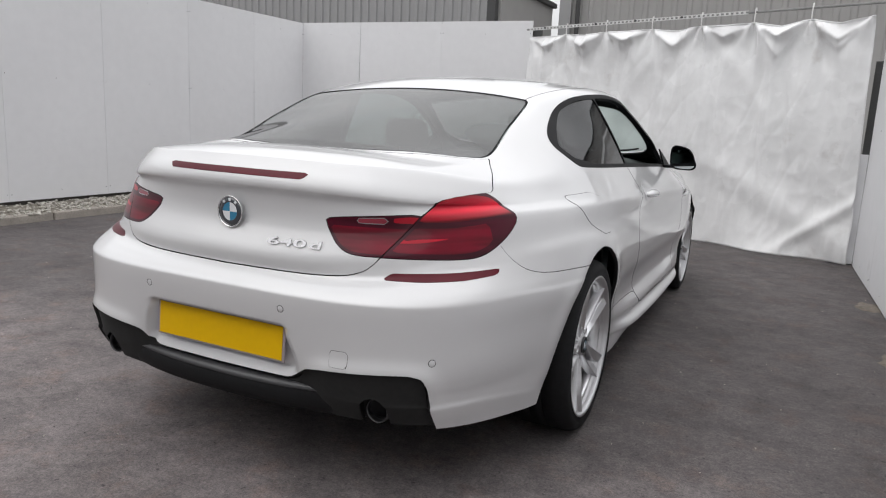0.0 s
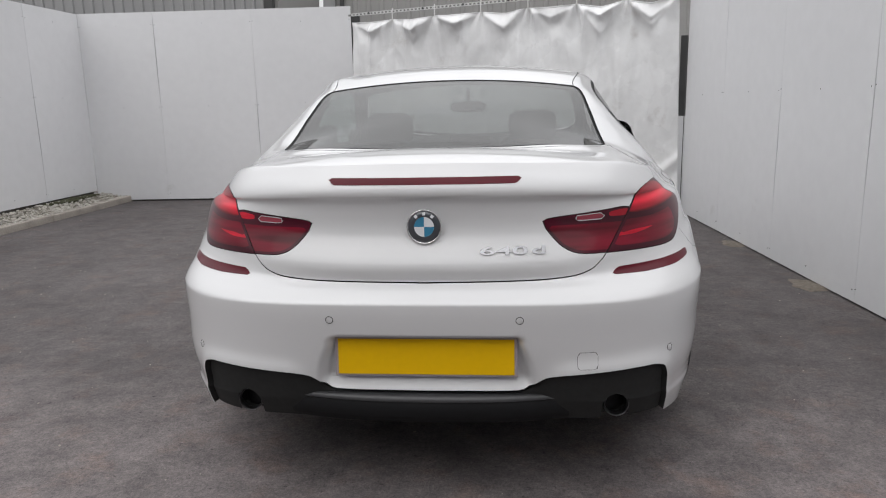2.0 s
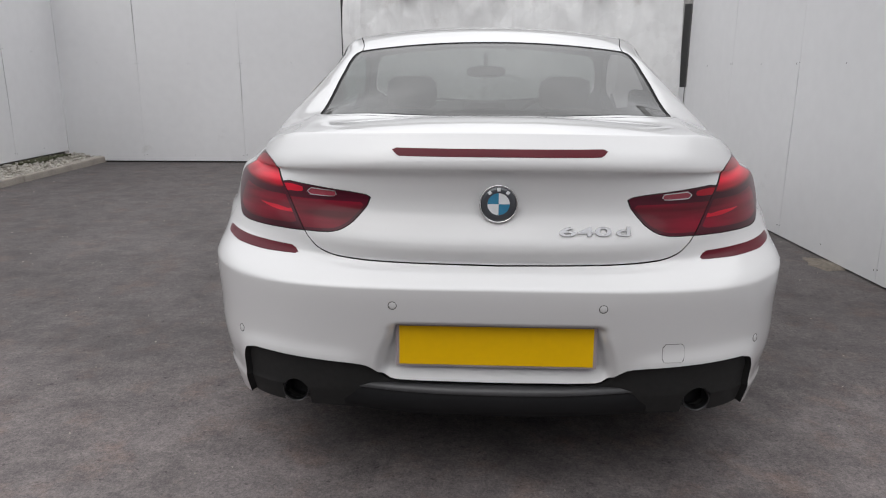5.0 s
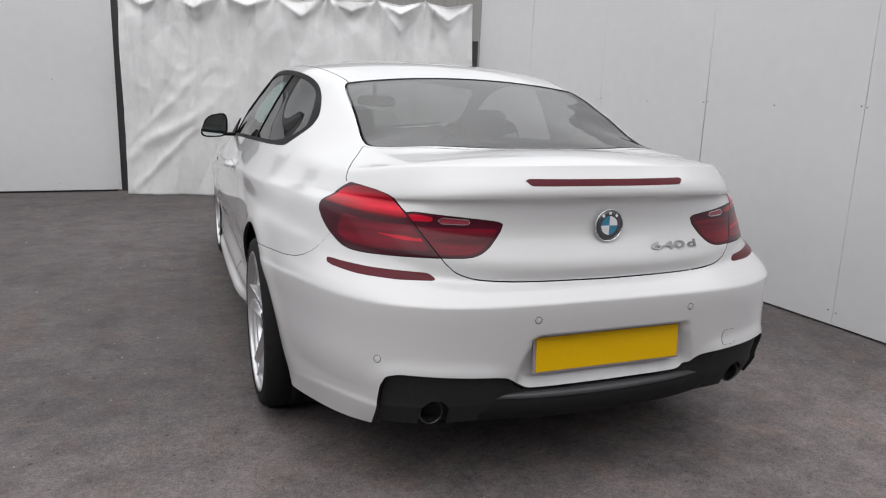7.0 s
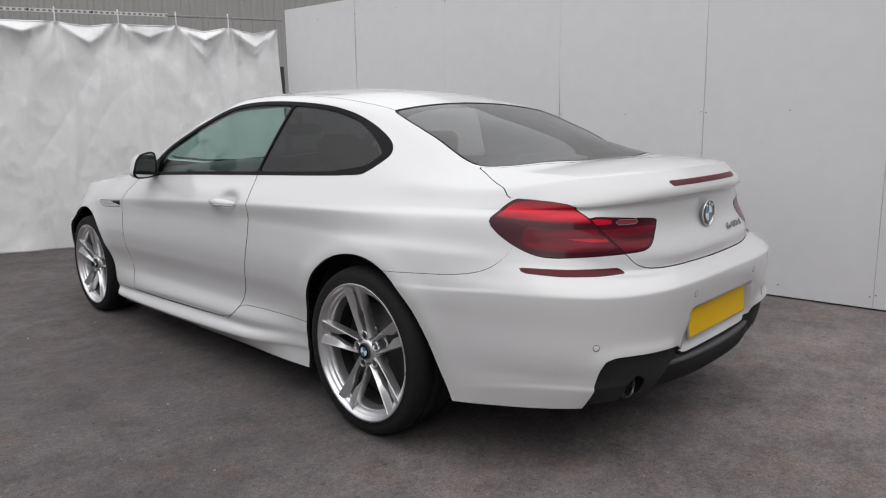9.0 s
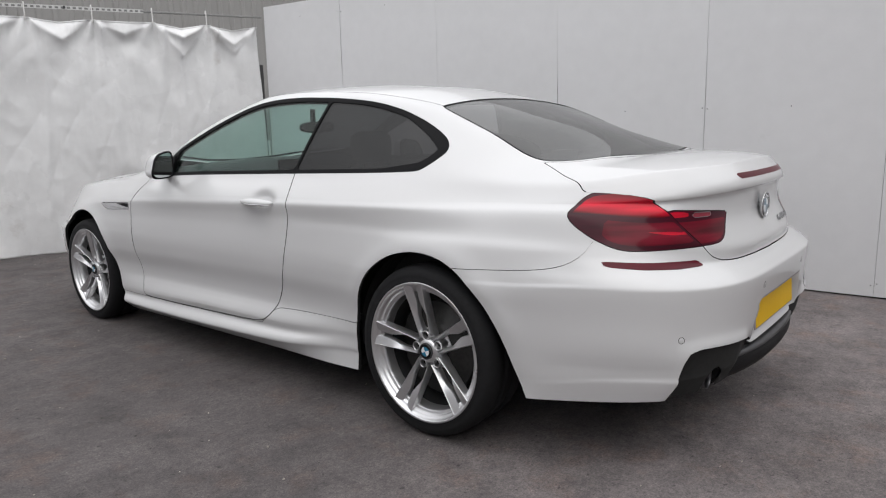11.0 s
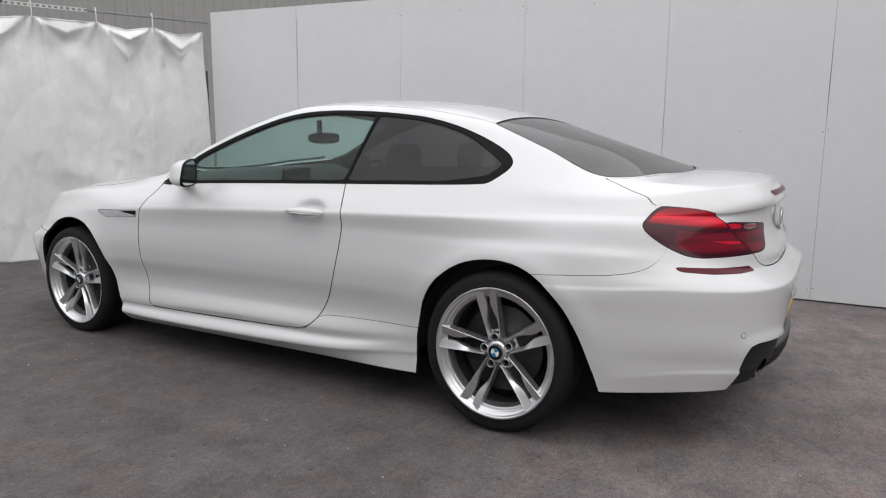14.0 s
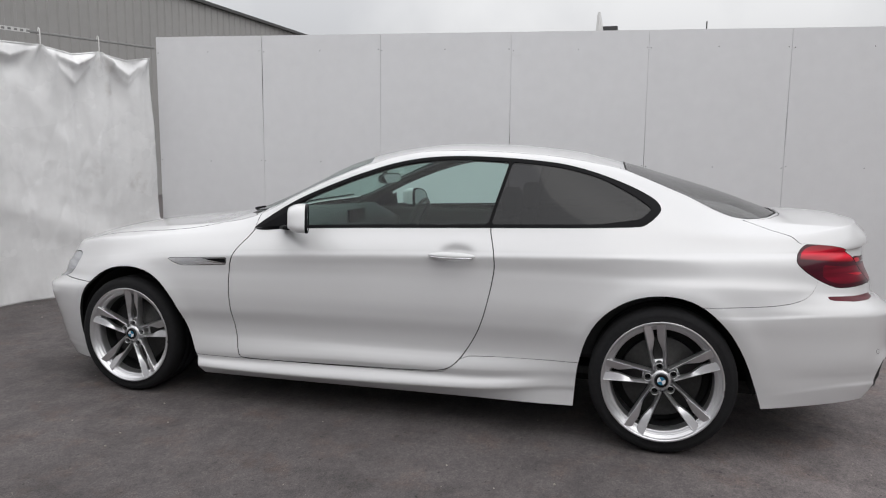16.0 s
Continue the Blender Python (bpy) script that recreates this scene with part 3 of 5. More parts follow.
f_rear_glass = lambda x, y, z: np.maximum(glass_in(x, y, z) + np.clip((.30 - y) * .10, 0, .022), post(y, z) + .008)
door_glass, trim = split(windows, f_front_glass)
quarter_glass, trim = split(trim, f_rear_glass)

REAR_GLASS = rounded([(-.25, -.545), (0, -.562), (.25, -.545), (.50, -.468), (.566, -.395), (.590, -.325), (.566, -.1), (.548, .195), (.49, .203), (.25, .215), (0, .22), (-.25, .215)], 2)
rg = inside(REAR_GLASS)
f_rg = lambda x, y, z: np.where((z > 1.02) & (x < .66), rg(x, y), 9)
WIND = rounded([(-.30, 1.585), (0, 1.60), (.30, 1.585), (.55, 1.515), (.612, 1.50), (.640, 1.6), (.682, 1.8), (.705, 1.95), (.68, 2.06), (.50, 2.25), (.25, 2.38), (0, 2.42), (-.30, 2.37)], 2)
wg = inside(WIND)
f_wg = lambda x, y, z: np.where((z > .93) & (y > 1.2), wg(x, y), 9)
rear_glass, body = carve(body, f_rg, 0.003)
screen_glass, body = carve(body, f_wg, 0.003)

# boot lid
lid_side_z = curve([(.60, .50), (.70, .505), (.755, .510), (.785, .530), (.84, .566), (.895, .600), (.915, .612), (.933, .625), (.946, .648), (.956, .69), (.963, .745), (.968, .778), (1.0, .95), (1.1, 1.1)])
lid_side_y = curve([(-1.0, .95), (-.68, .90), (-.60, .745), (-.45, .662), (-.345, .606), (-.30, .59)])
lid_low = curve([(0, .7045), (.30, .7085), (.42, .716), (.475, .732), (.505, .757), (.53, .79), (.6, .9)])
lid_top = curve([(0, -.570), (.25, -.553), (.50, -.476), (.575, -.404), (.607, -.32), (.8, -.2)])
f_lid = lambda x, y, z: np.where(y > -.25, 9, np.maximum.reduce([x - lid_side_y(y), np.where(z < .99, (x - lid_side_z(z)) * .8, -9), lid_low(x) - z, y - lid_top(x)]))
lid, body = carve(body, f_lid, 0.0018)

# lamps
LAMP_IN = rounded([(.331, .868), (.345, .878), (.47, .889), (.64, .903), (.60, .776), (.47, .775), (.425, .780), (.388, .799), (.354, .835)], 2)
lin = inside(LAMP_IN)
f_lin = lambda x, y, z: np.where(y < -.7, lin(x, z), 9)
lamp_in, lid = carve(lid, f_lin, 0.0010)
LAMP_OUT = rounded([(-.538, .885), (-.548, .915), (-.570, .945), (-.600, .961), (-.70, .968), (-.78, .966), (-.85, .960), (-1.05, .94), (-1.10, .776), (-.95, .776), (-.80, .772), (-.735, .773), (-.69, .784), (-.62, .818), (-.565, .857)], 2)
lout = inside(LAMP_OUT)
f_lout = lambda x, y, z: np.where((x > .45) & (y < -.4), np.maximum(lout(y, z), (lid_side_z(z) - .012 - x) * .8), 9)
lamp_out, body = carve(body, f_lout, 0.0012)
REFL = rounded([(.552, .7325), (.533, .713), (.64, .7135), (.74, .7185), (.802, .7275), (.796, .7435), (.70, .7365)], 2, .005)
refl = inside(REFL)
f_refl = lambda x, y, z: np.where(y < -.55, refl(x, z), 9)
reflector, body = carve(body, f_refl, 0)
BRAKE = rounded([(-.2, .9825), (.262, .9825), (.280, .9975), (.272, 1.0015), (-.2, 1.0015)], 2, .006)
brk = inside(BRAKE)
f_brk = lambda x, y, z: np.where(y < -.86, brk(x, z), 9)
brake, lid = carve(lid, f_brk, 0)

# bumper, with the dark diffuser set into it
seam = curve([(-1.2, 1.0), (-.66, .90), (-.637, .815), (-.609, .762), (-.56, .728), (-.50, .712), (-.39, .700), (-.165, .688), (0, .68)])
f_bump = lambda x, y, z: np.maximum(z - seam(y), y + .12)
bumper, body = carve(body, f_bump, 0.0011)
f_dif = lambda x, y, z: np.where(y < -.7, dif(x, z), 9)
diffuser, bumper = carve(bumper, f_dif, 0.0016)

# door, sill skirt, bonnet, nose, wing, roof
DOOR = rounded([(2.045, 1.1), (2.05, .94), (2.156, .82), (2.178, .67), (2.167, .46), (2.138, .275), (2.120, .254), (1.26, .278), (1.06, .288), (.99, .305), (.933, .352), (.852, .486), (.814, .585), (.782, .723), (.766, .831), (.781, .91), (.812, .99), (.80, 1.1)], 2)
dr = inside(DOOR)
f_door = lambda x, y, z: np.where((z < edge_z(y) + .01) & (x > .6), dr(y, z), 9)
door, body = carve(body, f_door, 0.0024)
skirt_top = curve([(.2, .395), (.41, .389), (.88, .374), (.925, .360), (.97, .322), (1.03, .286), (1.26, .274), (2.1, .256), (2.6, .25)])
f_skirt = lambda x, y, z: np.maximum(np.maximum(z - skirt_top(y), .2 - y), y - 2.6)
skirt, body = carve(body, f_skirt, 0.0012)
hood_side = curve([(2.2, .735), (2.4, .735), (2.6, .73), (2.9, .70), (3.2, .64), (3.5, .50), (3.8, .4)])
hood_back = curve([(0, 2.475), (.25, 2.435), (.50, 2.31), (.68, 2.14), (.74, 2.10), (.9, 2.07)])
f_hood = lambda x, y, z: np.where((z > .55) & (y > 2.0), np.maximum.reduce([x - hood_side(y), hood_back(x) - y, y - 3.60 + .18 * x]), 9)
hood, body = carve(body, f_hood, 0.0024)
HEAD = rounded([(3.235, .735), (3.25, .755), (3.33, .747), (3.50, .71), (3.62, .66), (3.66, .60), (3.52, .585), (3.38, .602), (3.27, .64)], 2)
hd = inside(HEAD)
f_head = lambda x, y, z: np.where((x > .35) & (y > 3.0), hd(y, z), 9)
headlamp, body = carve(body, f_head, 0.0016)
f_nose = lambda x, y, z: np.maximum(3.05 - y, z - .61 - np.clip((.62 - x) * .6, 0, .15))
nose, body = carve(body, f_nose, 0.0016)
f_wing = lambda x, y, z: 2.07 - y
wing, body = carve(body, f_wing, 0.0016)
f_roof = lambda x, y, z: np.where(z > 1.2, np.maximum.reduce([x - (rail_half(y) - .045), .17 - y, y - 1.58]), 9)
roof, quarter = carve(body, f_roof, 0.0018)

# ---- car panels ----
COWL_BACK = curve([(0, 2.39), (.25, 2.35), (.50, 2.22), (.68, 2.03), (.8, 1.95)])
cowl, wing = split(wing, lambda x, y, z: np.maximum(x - .70, np.maximum(COWL_BACK(x) - y, y - hood_back(x))))
GILL = rounded([(2.560, .772), (2.185, .793), (2.188, .755), (2.46, .738), (2.515, .752)], 2, .008)
gl_ = inside(GILL)
gill, wing = carve(wing, lambda x, y, z: np.where(x > .6, gl_(y, z), 9), .0012)
gill_dark, gill_rim = split(gill, lambda x, y, z: np.maximum.reduce([gl_(y, z) + .004, y - 2.385, .764 + (y - 2.19) * .10 - z]))
gill_bar, gill_rim = split(gill_rim, lambda x, y, z: np.maximum(gl_(y, z) + .007, np.abs(z - .757 - (2.4 - y) * .008) - .0055))

panel("boot_lid", lid, PAINT, car, 0, "white boot lid with a raised tail edge")
panel("rear_bumper", bumper, PAINT, car, 0, thick=.022)
notch = lambda x, y, z: np.where(y < -.7, np.hypot(x - .552, np.maximum(z - .329, 0)) - .0415, 9)
_, diffuser = split(diffuser, notch)
panel("diffuser", diffuser, DARKPLASTIC, car, 0, "matt black diffuser insert", lift=-.024, thick=.03)
panel("bonnet", hood, PAINT, car, 0)
panel("front_bumper", nose, PAINT, car, 0)
panel("roof_panel", roof, PAINT, car, 0)
panel("wiper_cowl", cowl, DARKPLASTIC, car, 0, lift=-.01, thick=.01)
rear_screen = panel("rear_window", rear_glass, GLASSREAR, car, 0, "grey tinted rear window", lift=-.003, thick=.004)
panel("windscreen", screen_glass, GLASSFRONT, car, 0, lift=-.003, thick=.004)
rg_seal, _ = split(rear_glass, lambda x, y, z: -.007 - f_rg(x, y, z))
panel("window_seal", rg_seal, GLOSSBLACK, rear_screen, 0, lift=-.0015, thick=.003)
shelf_brake = panel("high_brake_lamp", brake, REFLECT, car, 0, "thin dark red brake lamp strip", lift=.001, thick=.008)
for s in (1, -1):
    d = panel("door", door, PAINT, car, s, "white frameless door, its window lowered" if s > 0 else "white frameless door with raised green glass")
    panel("rear_quarter", quarter, PAINT, car, s)
    panel("front_wing", wing, PAINT, car, s)
    panel("side_skirt", skirt, PAINT, car, s)
    panel("window_trim", trim, GLOSSBLACK, car, s, "black window surround", lift=-.001, thick=.02)
    if s < 0:
        panel("door_glass", door_glass, GLASSSIDE, d, s, lift=-.006, thick=.004)
    panel("quarter_window", quarter_glass, GLASSPRIV, car, s, "dark privacy glass", lift=-.005, thick=.004)
    # tail lamps: a dark lens with a bright upper band, a glowing lower band and a rim
    band_mid = curve([(-1.0, .872), (-.80, .872), (-.60, .890), (-.5, .893)])
    up, rest = split(lamp_out, lambda x, y, z: np.maximum(f_lout(x, y, z) + .012, band_mid(y) + .004 - z))
    lo, rest = split(rest, lambda x, y, z: np.maximum(f_lout(x, y, z) + .016, np.maximum(z - band_mid(y) + .012, y + .655)))
    tail = panel("tail_lamp", rest, LAMPDARK, car, s, "dark red wrap-round tail lamp", lift=.001)
    panel("brake_light_band", up, LAMPRED, tail, s, "red upper light band", lift=.001, thick=.003)
    guide, lo = split(lo, lambda x, y, z: np.maximum(np.abs(z - .824 - (y + .82) * .05) - .0055, np.maximum(-.865 - y, y + .775)))
    panel("lower_lens", lo, LAMPMID, tail, s, "deep red lower lens", lift=.001, thick=.003)
    panel("light_guide", guide, LAMPBRIGHT, tail, s, lift=.0014, thick=.003)
    rev_f = inside([(.524, .8875), (.421, .8825), (.436, .8655), (.512, .8665)])
    rev, rest_in = split(lamp_in, lambda x, y, z: rev_f(x, z))
    rev_core, rev_rim = split(rev, lambda x, y, z: rev_f(x, z) + .0022)
    strip, rest_in = split(rest_in, lambda x, y, z: np.maximum(f_lin(x, y, z) + .006, np.maximum(.530 - x, .872 - z)))
    lowin, rest_in = split(rest_in, lambda x, y, z: np.maximum(f_lin(x, y, z) + .008, np.maximum(x - .60, z - .856)))
    boot_lamp = panel("boot_lamp", rest_in, LAMPDARK, car, s, "dark red lamp in the boot lid", lift=.001)
    panel("lower_lens", lowin, LAMPMID, boot_lamp, s, lift=.001, thick=.003)
    panel("light_strip", strip, LAMPBRIGHT, boot_lamp, s, lift=.0012, thick=.003)
    panel("reversing_lens", rev_core, LAMPCLEAR, boot_lamp, s, "clear reversing lens", lift=.0004, thick=.003)
    panel("reversing_rim", rev_rim, CHROME, boot_lamp, s, lift=.0014, thick=.003)
    panel("reflector", reflector, REFLECT, car, s, "thin dark red reflector strip", lift=.001, thick=.008)
    panel("headlamp", headlamp, HEADLAMP, car, s, "clear wrap-round headlamp", lift=-.001)
    vent = panel("side_vent", gill_rim, CHROME, car, s, "chrome-edged side vent", lift=.001, thick=.006)
    panel("vent_opening", gill_dark, GLOSSBLACK, vent, s, lift=-.004, thick=.002)
    panel("vent_bar", gill_bar, ALLOY, vent, s, lift=.002, thick=.006)

panel("inner_shell", [p for group in (lid, bumper, diffuser, hood, nose, roof, quarter, wing, skirt, lamp_out, lamp_in, reflector, brake, headlamp, gill, door, cowl) for p in group], SHADOW, car, 0, "dark inner body", lift=-.0165, thick=0)

# small caps let into the bumper and the fuel flap
def inset(name, polys, dist, side, label, rim=.0022):
    ring, _ = split(polys, lambda x, y, z: dist(x, y, z) - rim)
    face, _ = split(polys, dist)
    ob = panel(name, face, PAINT, car, side, label, lift=.0013, thick=.002)
    panel("shut_line", ring, SHADOW, ob, side, lift=.0004, thick=0)


tow = inside(rounded([(.430, .464), (.487, .464), (.487, .512), (.430, .512)], 2, .007))
inset("towing_eye_cover", bumper, lambda x, y, z: np.where(y < -.7, tow(x, z), 9), 1, "small square towing-eye cover", .0009)
flap = inside(rounded([(-.17, .925), (.05, .928), (.13, .90), (.205, .81), (.18, .765), (.07, .772), (-.06, .825)], 2, .05))
inset("fuel_flap", quarter, lambda x, y, z: np.where((x > .7) & (z < .94), flap(y, z), 9), 1, "white fuel filler flap", .0016)


def lathe(profile, steps=72, axis="x"):
    """A turned body from (radius, position) pairs about the x axis."""
    bm = bmesh.new()
    loops = []
    for k in range(steps):
        a = 2 * math.pi * k / steps
        loops.append([bm.verts.new((p, r * math.cos(a), r * math.sin(a))) for r, p in profile])
    for k in range(steps):
        a, b = loops[k], loops[(k + 1) % steps]
        for i in range(len(profile) - 1):
            bm.faces.new((a[i], a[i + 1], b[i + 1], b[i]))
    bmesh.ops.remove_doubles(bm, verts=bm.verts, dist=1e-6)
    bmesh.ops.recalc_face_normals(bm, faces=bm.faces)
    return bm


def slab(dx, dy, dz, at=(0, 0, 0), bevel=0.0, seg=2):
    bm = bmesh.new()
    bmesh.ops.create_cube(bm, size=1)
    for v in bm.verts:
        v.co = Vector((v.co.x * dx + at[0], v.co.y * dy + at[1], v.co.z * dz + at[2]))
    if bevel:
        bmesh.ops.bevel(bm, geom=list(bm.edges), offset=bevel, segments=seg, affect="EDGES", profile=0.6)
    return bm


def loft(sections, cap=True):
    """A skin over closed sections, each a list of points."""
    bm = bmesh.new()
    vs = [[bm.verts.new(p) for p in s] for s in sections]
    n = len(vs[0])
    for a, b in zip(vs, vs[1:]):
        for i in range(n):
            bm.faces.new((a[i], a[(i + 1) % n], b[(i + 1) % n], b[i]))
    if cap:
        bm.faces.new(vs[0][::-1])
        bm.faces.new(vs[-1])
    bmesh.ops.recalc_face_normals(bm, faces=bm.faces)
    return bm


def superloop(cx, cy, a, b, n=4.0, steps=20):
    out = []
    for k in range(steps):
        t = 2 * math.pi * k / steps
        c, s = math.cos(t), math.sin(t)
        out.append((cx + a * math.copysign(abs(c) ** (2 / n), c), cy + b * math.copysign(abs(s) ** (2 / n), s)))
    return out


# ---- wheels: turned tyre and rim, five twin spokes ----
def mesh_of(name, bm, mat_, smooth=True):
    me = bpy.data.meshes.new(name)
    bm.to_mesh(me)
    bm.free()
    me.materials.append(mat_)
    if smooth:
        me.polygons.foreach_set("use_smooth", [True] * len(me.polygons))
    return me


RT = 0.337
tyre_me = mesh_of("tyre", lathe([(.262, -.012), (.274, .002), (.281, .005), (.2835, .0015), (.300, .0065), (.306, .0045), (.318, .0015), (.328, -.010), (.3345, -.026), (RT, -.045), (RT, -.085), (.330, -.087), (.330, -.094), (RT, -.096), (RT, -.14), (.330, -.142), (.330, -.149), (RT, -.151), (RT, -.20), (.331, -.23), (.31, -.25), (.262, -.235)], 96), RUBBER)
rim_me = mesh_of("wheel", lathe([(.262, -.014), (.2765, -.006), (.278, .001), (.2745, .0045), (.2685, .003), (.2655, -.002), (.2625, -.010), (.2565, -.014), (.252, -.016), (.2505, -.024), (.247, -.027), (.238, -.027), (.2355, -.030), (.2335, -.044), (.230, -.060), (.2285, -.075)], 96), ALLOY)
# barrel, disc and shield coloured darker for the shade behind the spokes
barrel_me = mesh_of("rim_barrel", lathe([(.2285, -.074), (.228, -.10), (.234, -.16), (.236, -.23)], 72), ALLOYDARK)
disc_me = mesh_of("brake_disc", lathe([(.05, -.085), (.10, -.085), (.105, -.098), (.182, -.098), (.186, -.101), (.186, -.125), (.05, -.125)], 64), IRON)
hub_me = mesh_of("hub", lathe([(.0, -.030), (.034, -.030), (.040, -.032), (.046, -.038), (.050, -.050), (.052, -.060), (.060, -.064), (.060, -.10), (.0, -.10)], 48), ALLOY)
cap_me = mesh_of("centre_cap", lathe([(.0, -.0215), (.020, -.022), (.0285, -.0235), (.030, -.026), (.031, -.034)], 40), GLOSSBLACK)
capring_me = mesh_of("cap_ring", lathe([(.0285, -.0225), (.0305, -.0215), (.0325, -.0235), (.033, -.034)], 40), ALLOYDARK)
back_me = mesh_of("dust_shield", lathe([(.0, -.15), (.225, -.15), (.23, -.155), (.0, -.16)], 40), SHADOW)


def quarter_disc(r, k, x):
    bm = bmesh.new()
    c = bm.verts.new((x, 0, 0))
    arc = [bm.verts.new((x, r * math.cos(math.pi / 2 * (k + i / 8)), r * math.sin(math.pi / 2 * (k + i / 8)))) for i in range(9)]
    low_ = [bm.verts.new((v.co.x - .001, v.co.y, v.co.z)) for v in arc]
    for i in range(8):
        bm.faces.new((c, arc[i], arc[i + 1]))
        bm.faces.new((arc[i], low_[i], low_[i + 1], arc[i + 1]))
    bmesh.ops.recalc_face_normals(bm, faces=bm.faces)
    return bm


capq_me = [mesh_of("cap_quarter", quarter_disc(.019, k, -.0208), (BLUE, BADGEWHITE)[k % 2], False) for k in range(4)]


def limb(side):
    """One of the two blades of a spoke, along +z: a thin ridge at the hub that opens into a leaf at the rim."""
    secs = []
    for k in range(21):
        q = k / 20
        r = .052 + q * (.2635 - .052)
        open_ = min(1, max(0, (q - .30) / .45))
        wide = .0125 + .025 * open_ * open_ * (3 - 2 * open_)
        edge = .0285 + .0215 * q
        ridge = -.033 + .029 * q ** 1.2
        deep = ridge - .040 + .010 * q
        dip = .009 + .007 * (1 - q)
        secs.append([(x, side * y, r) for x, y in ((deep, edge - wide), (ridge - dip - .004, edge - wide), (ridge - dip, edge - wide + .0015), (ridge - dip * .55, edge - wide * .55), (ridge - .0015, edge - .0042),
                                                   (ridge, edge - .0030), (ridge, edge - .0012), (ridge - .0015, edge), (ridge - .022, edge + .0065 - .003 * q), (deep, edge + .0055))])
    return loft(secs)


def join_bm(parts):
    out = bmesh.new()
    for b in parts:
        me = bpy.data.meshes.new("tmp")
        b.to_mesh(me)
        b.free()
        out.from_mesh(me)
        bpy.data.meshes.remove(me)
    return out


web = loft([[(x, y, r) for x, y in ((-.085, -w), (face, -w), (face + .002, 0), (face, w), (-.085, w))] for r, w, face in ((.045, .026, -.058), (.060, .028, -.068), (.075, .027, -.078), (.085, .022, -.084))])
spoke_bm = join_bm([limb(1), limb(-1), web])
spoke_me = mesh_of("spoke", spoke_bm, ALLOY, True)
spoke_me.set_sharp_from_angle(angle=radians(20))
pocket_me = mesh_of("bolt_pocket", lathe([(.0145, -.070), (.0150, -.040), (.0162, -.0365), (.0185, -.0375), (.0195, -.044), (.0195, -.085)], 24), ALLOY)
# bolts coloured black to stand for the shade inside their pockets
bolt_me = mesh_of("wheel_bolt", lathe([(.0, -.058), (.0075, -.058), (.0085, -.055), (.0110, -.055), (.0118, -.064), (.0146, -.066)], 20), DARKPLASTIC)
valve_me = mesh_of("valve", lathe([(.0, .0), (.004, .0), (.004, -.03), (.0, -.03)], 12), DARKPLASTIC)


def wheel(at, flip, spin, label, size=1.0):
    ob = new("wheel", rim_me)
    ob.parent = car
    ob.matrix_local = pose(*at, 0, 0, 180 if flip else 0) @ Matrix.Diagonal((1, .96 * size, size, 1))
    tagged(ob, label)

    def sub(me, m=None):
        o = new(me.name.split(".")[0], me)
        o.parent = ob
        o.matrix_local = m if m is not None else Matrix.Identity(4)
        return o
    tagged(sub(tyre_me), "black low-profile tyre")
    sub(disc_me)
    sub(barrel_me)
    sub(hub_me)
    sub(back_me)
    sub(cap_me)
    sub(capring_me)
    for k in range(4):
        sub(capq_me[k], pose(0, 0, 0, 14 + spin))
    for k in range(5):
        sub(spoke_me, pose(0, 0, 0, spin + 72 * k))
        turn = pose(0, 0, 0, spin + 72 * k)
        sub(pocket_me, turn @ Matrix.Translation((.002, 0, .0605)))
        sub(bolt_me, turn @ Matrix.Translation((.002, 0, .0605)))
    sub(valve_me, pose(0, 0, 0, spin + 108) @ Matrix.Translation((-.03, 0, .245)) @ pose(0, 0, 0, 0, 0, 20))


WLABEL = "silver twin-spoke alloy wheel"
wheel((-.935, HUB_R[0], HUB_R[1]), True, 10, WLABEL)
wheel((.932, HUB_R[0], HUB_R[1]), False, 20, WLABEL)
wheel((-.885, HUB_F[0], HUB_F[1]), True, -6, WLABEL, .96)
wheel((.885, HUB_F[0], HUB_F[1]), False, 31, WLABEL, .96)

# wheel wells and underside
for (hy, hz), x0, x1, rr in ((HUB_R, .52, .86, .398), (HUB_F, .46, .80, .374)):
    for s in (1, -1):
        bm = bmesh.new()
        arcs = []
        for xx, r in ((x1, rr - .002), (x1 - .02, rr), (x0, rr), (x0, .02)):
            arcs.append([bm.verts.new((s * xx, hy + r * math.cos(math.radians(a)), hz + r * math.sin(math.radians(a)))) for a in range(-8, 189, 4)])
        for a, b in zip(arcs, arcs[1:]):
            for i in range(len(a) - 1):
                bm.faces.new((a[i], a[i + 1], b[i + 1], b[i]))
        part("arch_liner", bm, SHADOW, car, smooth=True)
part("underbody", join_bm([slab(1.06, 4.0, .05, (0, 1.35, .215), .01), slab(1.64, 1.95, .05, (0, 1.42, .185), .01), slab(1.30, .44, .05, (0, -.50, .270), .02)]), SHADOW, car, "black underbody")

# ---- rear details ----
def on_tail(x, z):
    """Place and normal of the tail's skin at (x, z)."""
    flat = skin.reshape(-1, 3)
    ok = np.where(flat[:, 1] < -.6)[0]
    k = ok[np.argmin((flat[ok, 0] - abs(x)) ** 2 + (flat[ok, 2] - z) ** 2)]
    n = nrm.reshape(-1, 3)[k]
    y = flat[k, 1] - (n[0] * (abs(x) - flat[k, 0]) + n[2] * (z - flat[k, 2])) / min(n[1], -.2)
    return Vector((x, y, z)), Vector((math.copysign(n[0], x) if x else 0, n[1], n[2]))


def facing(x, z, off=0.0):
    """A frame on the tail whose +x axis points out of the skin."""
    p, n = on_tail(x, z)
    q = n.to_track_quat("X", "Z").to_matrix().to_4x4()
    return Matrix.Translation(p + n * off) @ q


